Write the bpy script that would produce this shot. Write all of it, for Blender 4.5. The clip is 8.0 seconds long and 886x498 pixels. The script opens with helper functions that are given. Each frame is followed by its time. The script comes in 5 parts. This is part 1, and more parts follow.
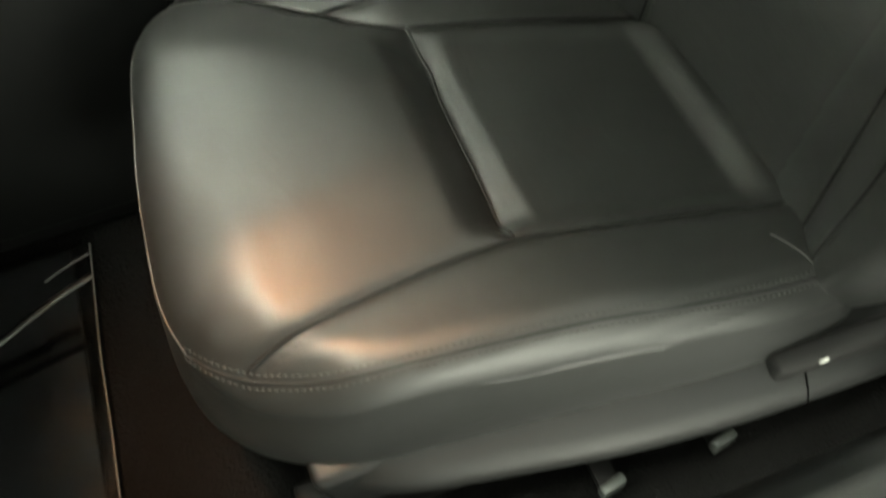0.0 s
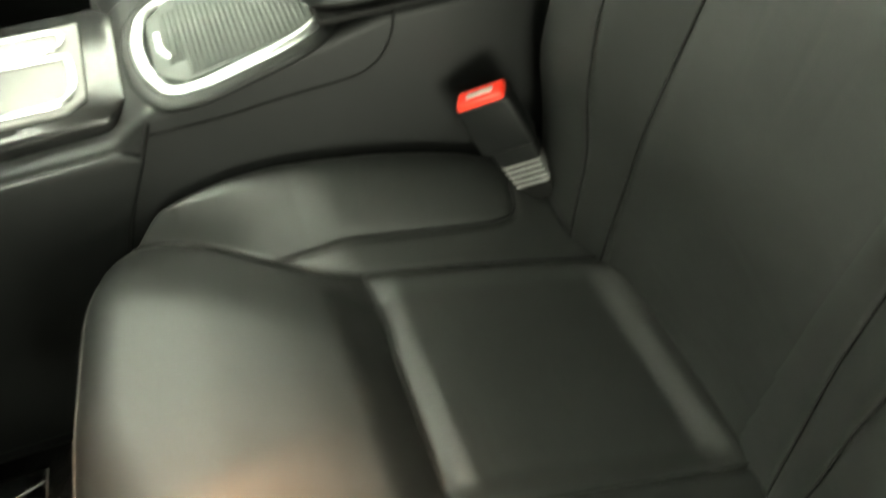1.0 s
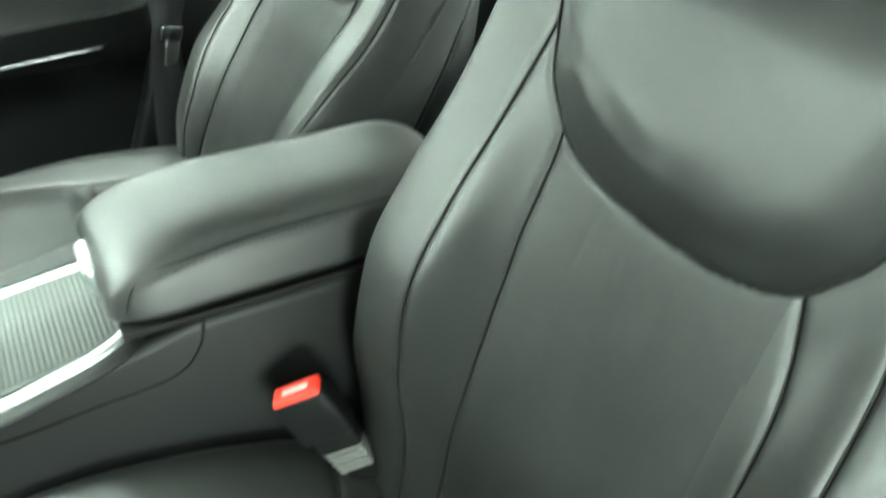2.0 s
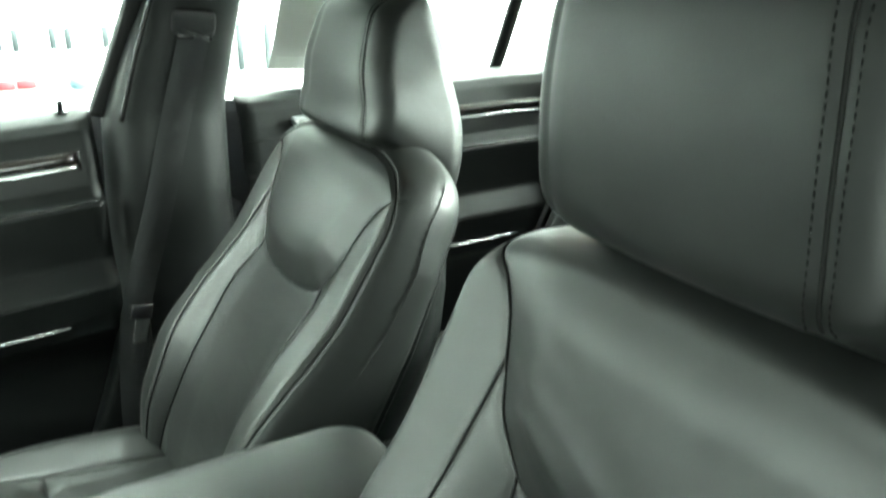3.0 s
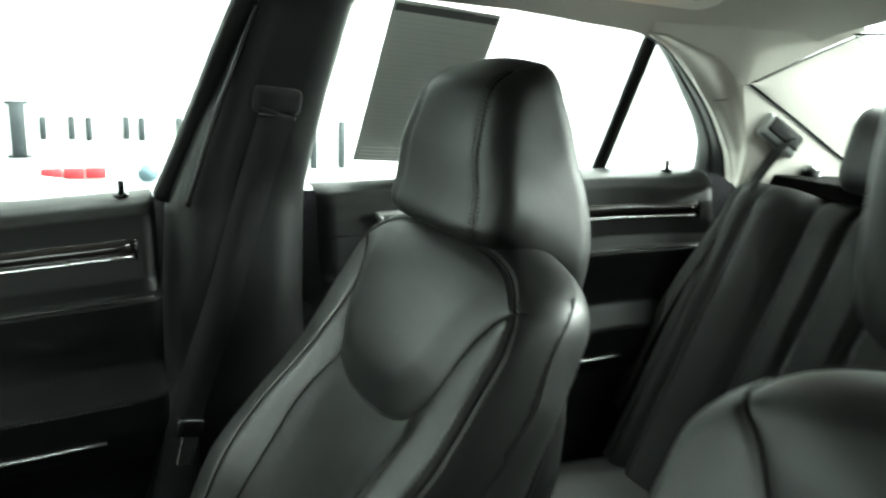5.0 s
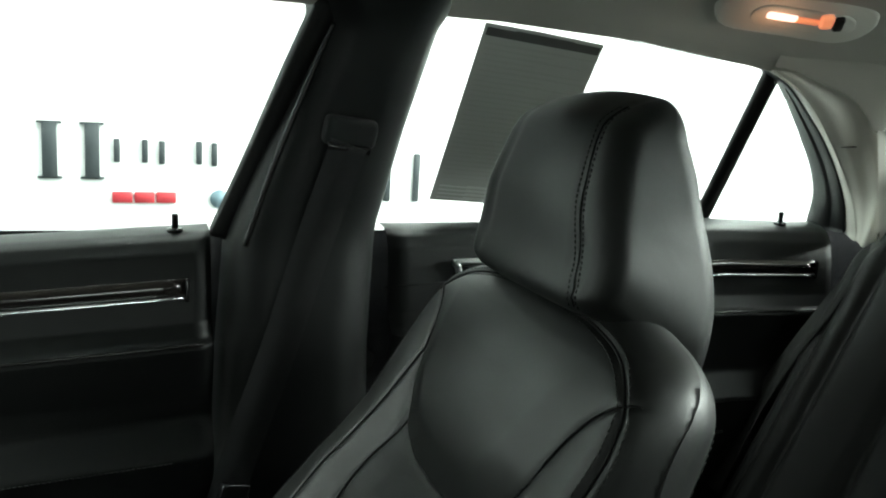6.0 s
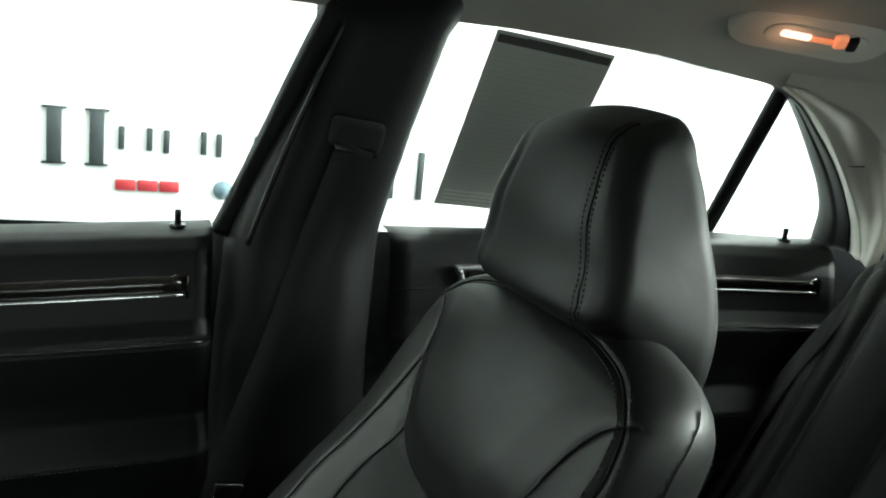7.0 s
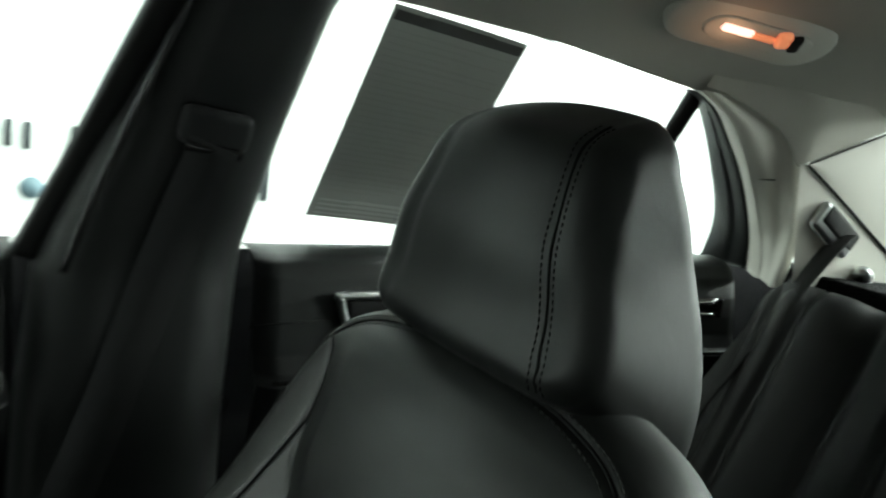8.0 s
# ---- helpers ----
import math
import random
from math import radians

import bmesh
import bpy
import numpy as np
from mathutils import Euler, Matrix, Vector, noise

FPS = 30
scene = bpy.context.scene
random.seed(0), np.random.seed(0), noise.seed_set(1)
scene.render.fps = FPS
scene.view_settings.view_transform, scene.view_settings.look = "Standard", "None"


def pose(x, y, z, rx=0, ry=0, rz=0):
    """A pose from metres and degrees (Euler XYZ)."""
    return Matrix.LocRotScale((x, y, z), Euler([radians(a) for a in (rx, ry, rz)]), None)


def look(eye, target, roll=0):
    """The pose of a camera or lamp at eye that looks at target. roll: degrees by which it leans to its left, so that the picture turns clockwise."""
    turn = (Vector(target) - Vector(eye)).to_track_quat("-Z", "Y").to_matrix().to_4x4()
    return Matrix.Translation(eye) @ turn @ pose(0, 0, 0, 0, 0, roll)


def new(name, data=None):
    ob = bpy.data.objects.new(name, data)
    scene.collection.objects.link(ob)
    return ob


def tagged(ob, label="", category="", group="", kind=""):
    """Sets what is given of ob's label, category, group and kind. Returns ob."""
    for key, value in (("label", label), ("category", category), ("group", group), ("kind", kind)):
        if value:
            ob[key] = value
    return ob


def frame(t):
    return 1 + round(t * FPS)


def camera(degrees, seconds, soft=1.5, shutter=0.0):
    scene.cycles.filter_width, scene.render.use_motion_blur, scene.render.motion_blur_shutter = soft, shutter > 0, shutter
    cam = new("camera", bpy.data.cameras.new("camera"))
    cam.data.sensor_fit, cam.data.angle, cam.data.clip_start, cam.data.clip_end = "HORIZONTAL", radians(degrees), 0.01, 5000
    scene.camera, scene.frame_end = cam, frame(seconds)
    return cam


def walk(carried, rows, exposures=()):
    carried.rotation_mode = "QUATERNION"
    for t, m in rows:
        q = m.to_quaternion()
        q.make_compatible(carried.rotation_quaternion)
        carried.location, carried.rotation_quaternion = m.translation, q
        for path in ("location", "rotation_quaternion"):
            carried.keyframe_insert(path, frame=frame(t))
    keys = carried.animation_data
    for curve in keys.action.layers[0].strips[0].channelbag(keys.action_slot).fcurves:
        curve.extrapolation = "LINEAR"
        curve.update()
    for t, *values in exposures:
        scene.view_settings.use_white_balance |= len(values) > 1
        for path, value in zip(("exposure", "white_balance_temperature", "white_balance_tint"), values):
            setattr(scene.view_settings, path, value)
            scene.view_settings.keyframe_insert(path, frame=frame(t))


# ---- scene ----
cam = camera(56.0, 8.0, soft=2.0, shutter=0.45)
PATH = [
    (0, (-0.279, -0.772, 1.084), (0.073, 0.224, -0.614), -2.2),
    (0.5, (-0.252, -0.744, 1.093), (0.106, 0.423, -0.492), -3.2),
    (1, (-0.198, -0.718, 1.127), (0.219, 0.552, -0.361), -2.8),
    (1.5, (-0.158, -0.694, 1.16), (0.464, 0.645, -0.19), -0.0),
    (2, (-0.136, -0.691, 1.208), (0.694, 0.716, 0.054), 2.0),
    (2.2, (-0.137, -0.693, 1.228), (0.765, 0.748, 0.175), 3.3),
    (3.3, (-0.053, -0.632, 1.278), (0.911, 1.018, 0.687), -0.2),
    (3.5, (-0.054, -0.634, 1.285), (0.923, 1.025, 0.744), -0.2),
    (4, (-0.082, -0.642, 1.295), (0.935, 1.003, 0.784), 0.9),
    (4.5, (-0.091, -0.577, 1.253), (0.915, 1.076, 0.748), 2.3),
    (5, (-0.037, -0.443, 1.211), (0.834, 1.3, 0.761), 2.1),
    (6.5, (0.006, -0.296, 1.206), (0.705, 1.539, 0.829), 4.4),
    (7, (0.003, -0.298, 1.217), (0.727, 1.524, 0.825), 5.9),
    (7.5, (-0.003, -0.257, 1.206), (0.793, 1.54, 0.835), 7.7),
    (8, (0.032, -0.088, 1.201), (1.108, 1.561, 0.85), 8.2),
]
EXPOSURES = [(0.0, 1.3, 7500, 4), (0.5, 1.15, 7500, 4), (1.0, 1.4, 7800, 1), (1.5, 1.95, 6700, 0), (2.0, 1.9, 6500, -5), (2.2, 1.75, 6500, -7), (3.3, 1.2, 6500, -3), (3.5, 1.15, 6500, -1), (4.0, 0.25, 6500, -1), (4.5, 0.03, 6500, -1), (5.0, -0.15, 6500, 0), (6.3, -1.05, 6500, 2), (7.0, -1.08, 6500, 2), (8.0, -1.2, 6500, 1)]
walk(cam, [(t, look(eye, target, roll)) for t, eye, target, roll in PATH], EXPOSURES)

# World axes: x to the rear of the car, y to its passenger side, z up from the hall's floor.

# ---- light: a white hall, with unseen fill lamps under its ceiling and by its walls ----
world = bpy.data.worlds.new("hall_air")
world.use_nodes = True
world.node_tree.nodes["Background"].inputs["Color"].default_value = (0.9, 0.97, 1.0, 1)
world.node_tree.nodes["Background"].inputs["Strength"].default_value = 0.03
scene.world = world


def area_lamp(name, x, y, z, sx, sy, watts, colour, target):
    data = bpy.data.lights.new(name, "AREA")
    data.shape, data.size, data.size_y, data.energy, data.color = "RECTANGLE", sx, sy, watts, colour
    ob = new(name, data)
    ob.matrix_world = look((x, y, z), target)
    return ob


HALL_WHITE = (0.93, 1.0, 0.97)
# unseen overhead lamps; the second is added to brighten the driver's thigh pad
for lx, ly, watts in ((-2.8, 1.3, 60), (-1.0, -0.5, 170), (2.4, 1.4, 500), (2.6, -0.9, 200)):
    area_lamp("ceiling_panel_light", lx, ly, 3.12, 2.2, 1.1, watts, HALL_WHITE, (lx, ly + 0.001, 0))
# unseen lamps under the ceiling, added to whiten the sign wall and its reflections
for lx, watts in ((0.6, 175), (-3.7, 210)):
    area_lamp("wall_washer_light", lx, 1.45, 3.05, 4.2, 0.3, watts, HALL_WHITE, (lx, 2.5, 1.7))
# unseen fill lamps added by the rear wall, one of them close under the ceiling
area_lamp("rear_panel_light", 6.6, 0.1, 2.4, 3.0, 0.9, 480, HALL_WHITE, (0.4, 0.2, 1.0))
area_lamp("rear_panel_light", 6.6, -2.0, 2.92, 2.8, 0.35, 1100, HALL_WHITE, (0.4, 0.2, 1.0))
# broad unseen fill lamp added by the front wall, shining in through the windscreen
area_lamp("front_panel_light", -5.6, 0.3, 2.75, 3.6, 0.7, 110, HALL_WHITE, (0, 0.3, 1.0))
# fill lamps added by the near wall: high, and low towards the open door
area_lamp("wall_panel_light", 0.2, -3.8, 2.6, 2.2, 0.3, 18, HALL_WHITE, (0.2, 0.5, 0.8))
area_lamp("wall_panel_light", -0.2, -3.7, 0.55, 1.8, 0.8, 75, HALL_WHITE, (-0.2, -0.4, 0.6))

# ---- materials ----
def material(name, base, rough=0.5, metal=0.0, spec=0.5, grain=0.0, scale=400.0, vary=0.15, bump=0.15, wear=6.0, coat=0.0, trans=0.0, sheen=0.0, kind="noise", creases=0.0):
    """A surface with colour variation at two scales, uneven gloss and a fine relief of real size."""
    m = bpy.data.materials.new(name)
    m.use_nodes = True
    nt = m.node_tree
    b = nt.nodes["Principled BSDF"]
    b.inputs["Metallic"].default_value = metal
    b.inputs["Specular IOR Level"].default_value = spec
    b.inputs["Coat Weight"].default_value = coat
    b.inputs["Coat Roughness"].default_value = 0.08
    b.inputs["Transmission Weight"].default_value = trans
    b.inputs["Sheen Weight"].default_value = sheen
    co = nt.nodes.new("ShaderNodeTexCoord")

    def tex(sc, detail):
        n = nt.nodes.new("ShaderNodeTexNoise")
        n.inputs["Scale"].default_value, n.inputs["Detail"].default_value = sc, detail
        nt.links.new(co.outputs["Object"], n.inputs["Vector"])
        return n

    large, fine = tex(wear, 3), tex(scale, 2)
    mix = nt.nodes.new("ShaderNodeMix")
    mix.data_type = "RGBA"
    mix.inputs["A"].default_value = (*[c * (1 - vary) for c in base], 1)
    mix.inputs["B"].default_value = (*[min(1, c * (1 + vary)) for c in base], 1)
    add = nt.nodes.new("ShaderNodeMath")
    add.operation = "MULTIPLY_ADD"
    add.inputs[1].default_value, add.inputs[2].default_value = 0.4, 0.0
    nt.links.new(fine.outputs["Fac"], add.inputs[0])
    tot = nt.nodes.new("ShaderNodeMath")
    tot.operation = "MULTIPLY_ADD"
    tot.inputs[1].default_value = 0.6
    nt.links.new(large.outputs["Fac"], tot.inputs[0])
    nt.links.new(add.outputs[0], tot.inputs[2])
    nt.links.new(tot.outputs[0], mix.inputs["Factor"])
    nt.links.new(mix.outputs["Result"], b.inputs["Base Color"])
    rr = nt.nodes.new("ShaderNodeMapRange")
    rr.inputs["To Min"].default_value, rr.inputs["To Max"].default_value = max(0.02, rough - 0.07), min(1, rough + 0.07)
    nt.links.new(large.outputs["Fac"], rr.inputs["Value"])
    nt.links.new(rr.outputs[0], b.inputs["Roughness"])
    if grain > 0:
        if kind == "leather":
            v = nt.nodes.new("ShaderNodeTexVoronoi")
            v.inputs["Scale"].default_value = scale
            nt.links.new(co.outputs["Object"], v.inputs["Vector"])
            height = v.outputs["Distance"]
        elif kind == "weave":
            v = nt.nodes.new("ShaderNodeTexWave")
            v.inputs["Scale"].default_value, v.inputs["Distortion"].default_value = scale, 0.6
            nt.links.new(co.outputs["Object"], v.inputs["Vector"])
            height = v.outputs["Fac"]
        else:
            height = fine.outputs["Fac"]
        bp = nt.nodes.new("ShaderNodeBump")
        bp.inputs["Strength"].default_value, bp.inputs["Distance"].default_value = bump, grain
        nt.links.new(height, bp.inputs["Height"])
        if creases > 0:
            soft = tex(24.0, 4)
            stretch = nt.nodes.new("ShaderNodeMapping")
            stretch.inputs["Scale"].default_value = (1.3, 0.4, 1.3)
            nt.links.new(co.outputs["Object"], stretch.inputs["Vector"])
            nt.links.new(stretch.outputs[0], soft.inputs["Vector"])
            soft.inputs["Distortion"].default_value = 1.2
            bp2 = nt.nodes.new("ShaderNodeBump")
            bp2.inputs["Strength"].default_value, bp2.inputs["Distance"].default_value = creases, 0.004
            nt.links.new(soft.outputs["Fac"], bp2.inputs["Height"])
            nt.links.new(bp2.outputs[0], bp.inputs["Normal"])
        nt.links.new(bp.outputs[0], b.inputs["Normal"])
    return m


LEATHER = material("black_leather", (0.0065, 0.0071, 0.0067), 0.47, spec=0.5, grain=0.0006, scale=900, kind="leather", bump=0.07, wear=9, creases=0.08)
INSERT = material("perforated_black_leather", (0.0062, 0.0068, 0.0064), 0.54, spec=0.36, grain=0.0008, scale=600, kind="leather", bump=0.1, wear=12, creases=0.2)
BENCHLEATHER = material("rear_bench_leather", (0.0048, 0.0052, 0.0049), 0.60, spec=0.28, grain=0.0007, scale=800, kind="leather", bump=0.1, wear=10)
VINYL = material("black_soft_vinyl", (0.0045, 0.0050, 0.0050), 0.44, spec=0.22, grain=0.0005, scale=1000, kind="leather", bump=0.12)
PLASTIC = material("black_grained_plastic", (0.0045, 0.0050, 0.0050), 0.50, spec=0.24, grain=0.0004, scale=1600, bump=0.15)
GLOSSBLACK = material("black_gloss_plastic", (0.008, 0.008, 0.008), 0.18, spec=0.5, vary=0.05)
DARK = material("dark_gap_rubber", (0.004, 0.004, 0.004), 0.7, spec=0.2)
CARPET = material("black_carpet", (0.0032, 0.0032, 0.0031), 0.95, spec=0.1, grain=0.004, scale=260, bump=0.8, vary=0.35)
HEADCLOTH = material("light_grey_headliner_cloth", (0.29, 0.28, 0.255), 0.95, spec=0.1, grain=0.0006, scale=900, bump=0.3, vary=0.06)
PILLARCLOTH = material("light_grey_trim_plastic", (0.44, 0.43, 0.39), 0.6, spec=0.35, grain=0.0003, scale=1200, vary=0.06)
CHROME = material("bright_chrome", (0.88, 0.89, 0.90), 0.24, metal=1.0, vary=0.03)
SATIN = material("satin_silver_paint", (0.62, 0.64, 0.65), 0.28, metal=1.0, vary=0.05)
WEB = material("black_belt_webbing", (0.0085, 0.0088, 0.0092), 0.75, spec=0.2, grain=0.0006, scale=500, kind="weave", bump=0.5)
GREYWEB = material("grey_belt_webbing", (0.012, 0.0125, 0.012), 0.75, spec=0.3, grain=0.0006, scale=500, kind="weave", bump=0.5)
THREAD = material("grey_thread", (0.026, 0.027, 0.026), 0.6, spec=0.3)
SEAM = material("dark_seam_thread", (0.006, 0.006, 0.006), 0.7, spec=0.2)
PIPING = material("worn_grey_piping", (0.03, 0.03, 0.028), 0.4, spec=0.5)
RED = material("red_push_button", (0.75, 0.035, 0.02), 0.35, spec=0.5)
GREYPLASTIC = material("grey_boot_plastic", (0.13, 0.13, 0.125), 0.5)
STEEL = material("polished_steel", (0.7, 0.71, 0.72), 0.22, metal=1.0)
RIBS = material("brushed_dark_metal_look", (0.050, 0.056, 0.052), 0.5, spec=0.3)
PAPER = material("grey_backed_paper", (0.30, 0.31, 0.29), 0.8, vary=0.08)
MATGREY = material("dark_grey_ribbed_mat", (0.024, 0.025, 0.027), 0.6, spec=0.3, grain=0.001, scale=300, bump=0.3, vary=0.4, wear=14)
BAGINK = material("black_bag_print", (0.002, 0.002, 0.002), 0.8, spec=0.1)
FAINTLINE = material("faint_sheet_lines", (0.28, 0.29, 0.27), 0.8)
INK = material("dark_print", (0.03, 0.03, 0.03), 0.8)
PALEPRINT = material("pale_print", (0.42, 0.43, 0.41), 0.8)
WHITEWALL = material("white_hall_paint", (0.84, 0.86, 0.85), 0.7, vary=0.02, wear=0.6)
DARKWALL = material("mid_grey_hall_paint", (0.13, 0.133, 0.133), 0.7, vary=0.05, wear=0.6)
GREYCEILING = material("grey_hall_ceiling_paint", (0.26, 0.265, 0.265), 0.8, vary=0.04, wear=0.6)
# opaque pale grey that holds the clear film's glints in its colour
PALEFILM = material("clear_film_glint", (0.10, 0.10, 0.095), 0.22, spec=0.7, vary=0.3, wear=40)
HALLFLOOR = material("grey_hall_floor", (0.24, 0.242, 0.24), 0.5, vary=0.1, wear=1.5)
SIGNGREY = material("slate_grey_sign_paint", (0.034, 0.042, 0.046), 0.6)
SIGNRED = material("red_sign_paint", (0.42, 0.03, 0.04), 0.5)
SIGNBLUE = material("blue_sign_paint", (0.13, 0.20, 0.24), 0.5)
BODY = material("dark_car_paint", (0.02, 0.02, 0.022), 0.25, coat=1.0)
WOOD = material("dark_burl_wood_veneer", (0.012, 0.010, 0.009), 0.2, vary=0.7, wear=30, scale=120, coat=0.25)
LAMPLENS = bpy.data.materials.new("lit_lamp_lens")
LAMPLENS.use_nodes = True
LAMPLENS.node_tree.nodes["Principled BSDF"].inputs["Base Color"].default_value = (0.9, 0.6, 0.4, 1)
LAMPLENS.node_tree.nodes["Principled BSDF"].inputs["Emission Color"].default_value = (1.0, 0.52, 0.46, 1)
LAMPLENS.node_tree.nodes["Principled BSDF"].inputs["Emission Strength"].default_value = 4.5
TINTLENS = bpy.data.materials.new("orange_lamp_lens")
TINTLENS.use_nodes = True
TINTLENS.node_tree.nodes["Principled BSDF"].inputs["Base Color"].default_value = (0.9, 0.35, 0.2, 1)
TINTLENS.node_tree.nodes["Principled BSDF"].inputs["Emission Color"].default_value = (1.0, 0.28, 0.12, 1)
TINTLENS.node_tree.nodes["Principled BSDF"].inputs["Emission Strength"].default_value = 1.1


def clear(name, colour, rough, ior):
    m = bpy.data.materials.new(name)
    m.use_nodes = True
    b = m.node_tree.nodes["Principled BSDF"]
    b.inputs["Base Color"].default_value, b.inputs["Roughness"].default_value = colour, rough
    b.inputs["Transmission Weight"].default_value, b.inputs["IOR"].default_value = 1.0, ior
    return m


GLASS = clear("window_glass", (0.93, 0.97, 0.95, 1), 0.0, 1.45)
FILM = clear("clear_plastic_film", (0.9, 0.92, 0.92, 1), 0.22, 1.25)


# ---- building helpers ----
def part(name, bm, mat, parent=None, label="", smooth=True):
    """Links a bmesh, or (vertices, faces), as one mesh object under a thing or a part."""
    me = bpy.data.meshes.new(name)
    if isinstance(bm, tuple):
        me.from_pydata([tuple(v) for v in bm[0]], [], [tuple(f) for f in bm[1]])
    else:
        bm.to_mesh(me)
        bm.free()
    me.materials.append(mat)
    me.polygons.foreach_set("use_smooth", [smooth] * len(me.polygons))
    ob = new(name, me)
    if parent:
        ob.parent = parent
        ob.matrix_parent_inverse = Matrix.Translation(-parent.location)
    if label:
        ob["label"] = label
    return ob


def thing(name, place, label, category, group="", kind=""):
    ob = new(name)
    ob.location = place
    ob.empty_display_size = 0.05
    return tagged(ob, label, category, group, kind)


def grid(points):
    """Faces for an n x m array of points: (vertices, faces)."""
    n, m = points.shape[:2]
    idx = np.arange(n * m).reshape(n, m)
    q = np.stack([idx[:-1, :-1], idx[1:, :-1], idx[1:, 1:], idx[:-1, 1:]], -1).reshape(-1, 4)
    return points.reshape(-1, 3).tolist(), q.tolist()


def joined(*pieces):
    v, f = [], []
    for pv, pf in pieces:
        k = len(v)
        v += list(pv)
        f += [tuple(i + k for i in face) for face in pf]
    return v, f


def smooth_path(points, n=40, closed=False):
    """A Catmull-Rom curve through the points."""
    p = [Vector(q) for q in points]
    out = []
    k = len(p)
    segs = k if closed else k - 1
    for i in range(segs):
        if closed:
            a, b, c, d = p[i - 1], p[i], p[(i + 1) % k], p[(i + 2) % k]
        else:
            a, b, c, d = p[max(0, i - 1)], p[i], p[i + 1], p[min(k - 1, i + 2)]
        for s in range(n):
            t = s / n
            out.append(0.5 * ((2 * b) + (c - a) * t + (2 * a - 5 * b + 4 * c - d) * t * t + (3 * b - a - 3 * c + d) * t ** 3))
    if not closed:
        out.append(p[-1])
    return out


def tube(points, r, sides=8, closed=False, flat=1.0, up=(0, 0, 1)):
    """A rod along the points; flat squeezes it along its second axis."""
    p = [Vector(q) for q in points]
    n = len(p)
    v, f = [], []
    up = Vector(up)
    for i, c in enumerate(p):
        a, b = (p[i - 1], p[(i + 1) % n]) if closed else (p[max(0, i - 1)], p[min(n - 1, i + 1)])
        d = (b - a).normalized()
        s = d.cross(up)
        s = s.normalized() if s.length > 1e-4 else d.orthogonal().normalized()
        u = s.cross(d)
        for k in range(sides):
            g = 2 * math.pi * k / sides
            v.append(c + s * (r * math.cos(g)) + u * (r * flat * math.sin(g)))
    for i in range(n if closed else n - 1):
        j = (i + 1) % n
        for k in range(sides):
            l = (k + 1) % sides
            f.append((i * sides + k, i * sides + l, j * sides + l, j * sides + k))
    if not closed:
        f.append(tuple(reversed(range(sides))))
        f.append(tuple(range((n - 1) * sides, n * sides)))
    return v, f


def strap(points, width, thick, across):
    """A flat band along the points; across: the way of its width at each point, or one way for all."""
    p = [Vector(q) for q in points]
    n = len(p)
    v, f = [], []
    for i, c in enumerate(p):
        d = (p[min(n - 1, i + 1)] - p[max(0, i - 1)]).normalized()
        a = Vector(across)
        a = (a - d * a.dot(d)).normalized()
        m = d.cross(a)
        for sx, sm in ((-1, -1), (1, -1), (1, 1), (-1, 1)):
            v.append(c + a * (sx * width / 2) + m * (sm * thick / 2))
    for i in range(n - 1):
        for k in range(4):
            l = (k + 1) % 4
            f.append((i * 4 + k, i * 4 + l, i * 4 + 4 + l, i * 4 + 4 + k))
    f.append((3, 2, 1, 0))
    f.append(tuple(range(n * 4 - 4, n * 4)))
    return v, f


def stitches(points, step=0.0055, length=0.0034, r=0.0007):
    """Short dashes of thread along a path."""
    p = [Vector(q) for q in points]
    pieces, run, nxt = [], 0.0, 0.0
    for a, b in zip(p, p[1:]):
        d = b - a
        l = d.length
        if l < 1e-7:
            continue
        while nxt <= run + l:
            c = a + d * ((nxt - run) / l)
            u = d / l
            pieces.append(tube([c - u * length / 2, c, c + u * length / 2], r, 5))
            nxt += step
        run += l
    return joined(*pieces) if pieces else ([], [])


def block(sx, sy, sz, bevel=0.005, segments=3, m=None):
    bm = bmesh.new()
    bmesh.ops.create_cube(bm, size=1)
    bmesh.ops.scale(bm, vec=(sx, sy, sz), verts=bm.verts)
    if bevel > 0:
        bmesh.ops.bevel(bm, geom=bm.edges[:], offset=bevel, segments=segments, affect="EDGES", profile=0.5)
    if m is not None:
        bmesh.ops.transform(bm, matrix=m, verts=bm.verts)
    return bm


def prism(outline, depth, axis="y", bevel=0.0, segments=3):
    """An outline in the plane across the axis, drawn out from depth[0] to depth[1]."""
    bm = bmesh.new()
    place = {"y": lambda a, b, d: (a, d, b), "x": lambda a, b, d: (d, a, b), "z": lambda a, b, d: (a, b, d)}[axis]
    lo = [bm.verts.new(place(a, b, depth[0])) for a, b in outline]
    hi = [bm.verts.new(place(a, b, depth[1])) for a, b in outline]
    n = len(outline)
    bm.faces.new(lo)
    bm.faces.new(list(reversed(hi)))
    for i in range(n):
        bm.faces.new((lo[i], hi[i], hi[(i + 1) % n], lo[(i + 1) % n]))
    bmesh.ops.recalc_face_normals(bm, faces=bm.faces)
    if bevel > 0:
        bmesh.ops.bevel(bm, geom=bm.edges[:], offset=bevel, segments=segments, affect="EDGES", profile=0.5, clamp_overlap=True)
    return bm


def rise(x, a, b):
    t = np.clip((x - a) / (b - a), 0, 1)
    return t * t * (3 - 2 * t)


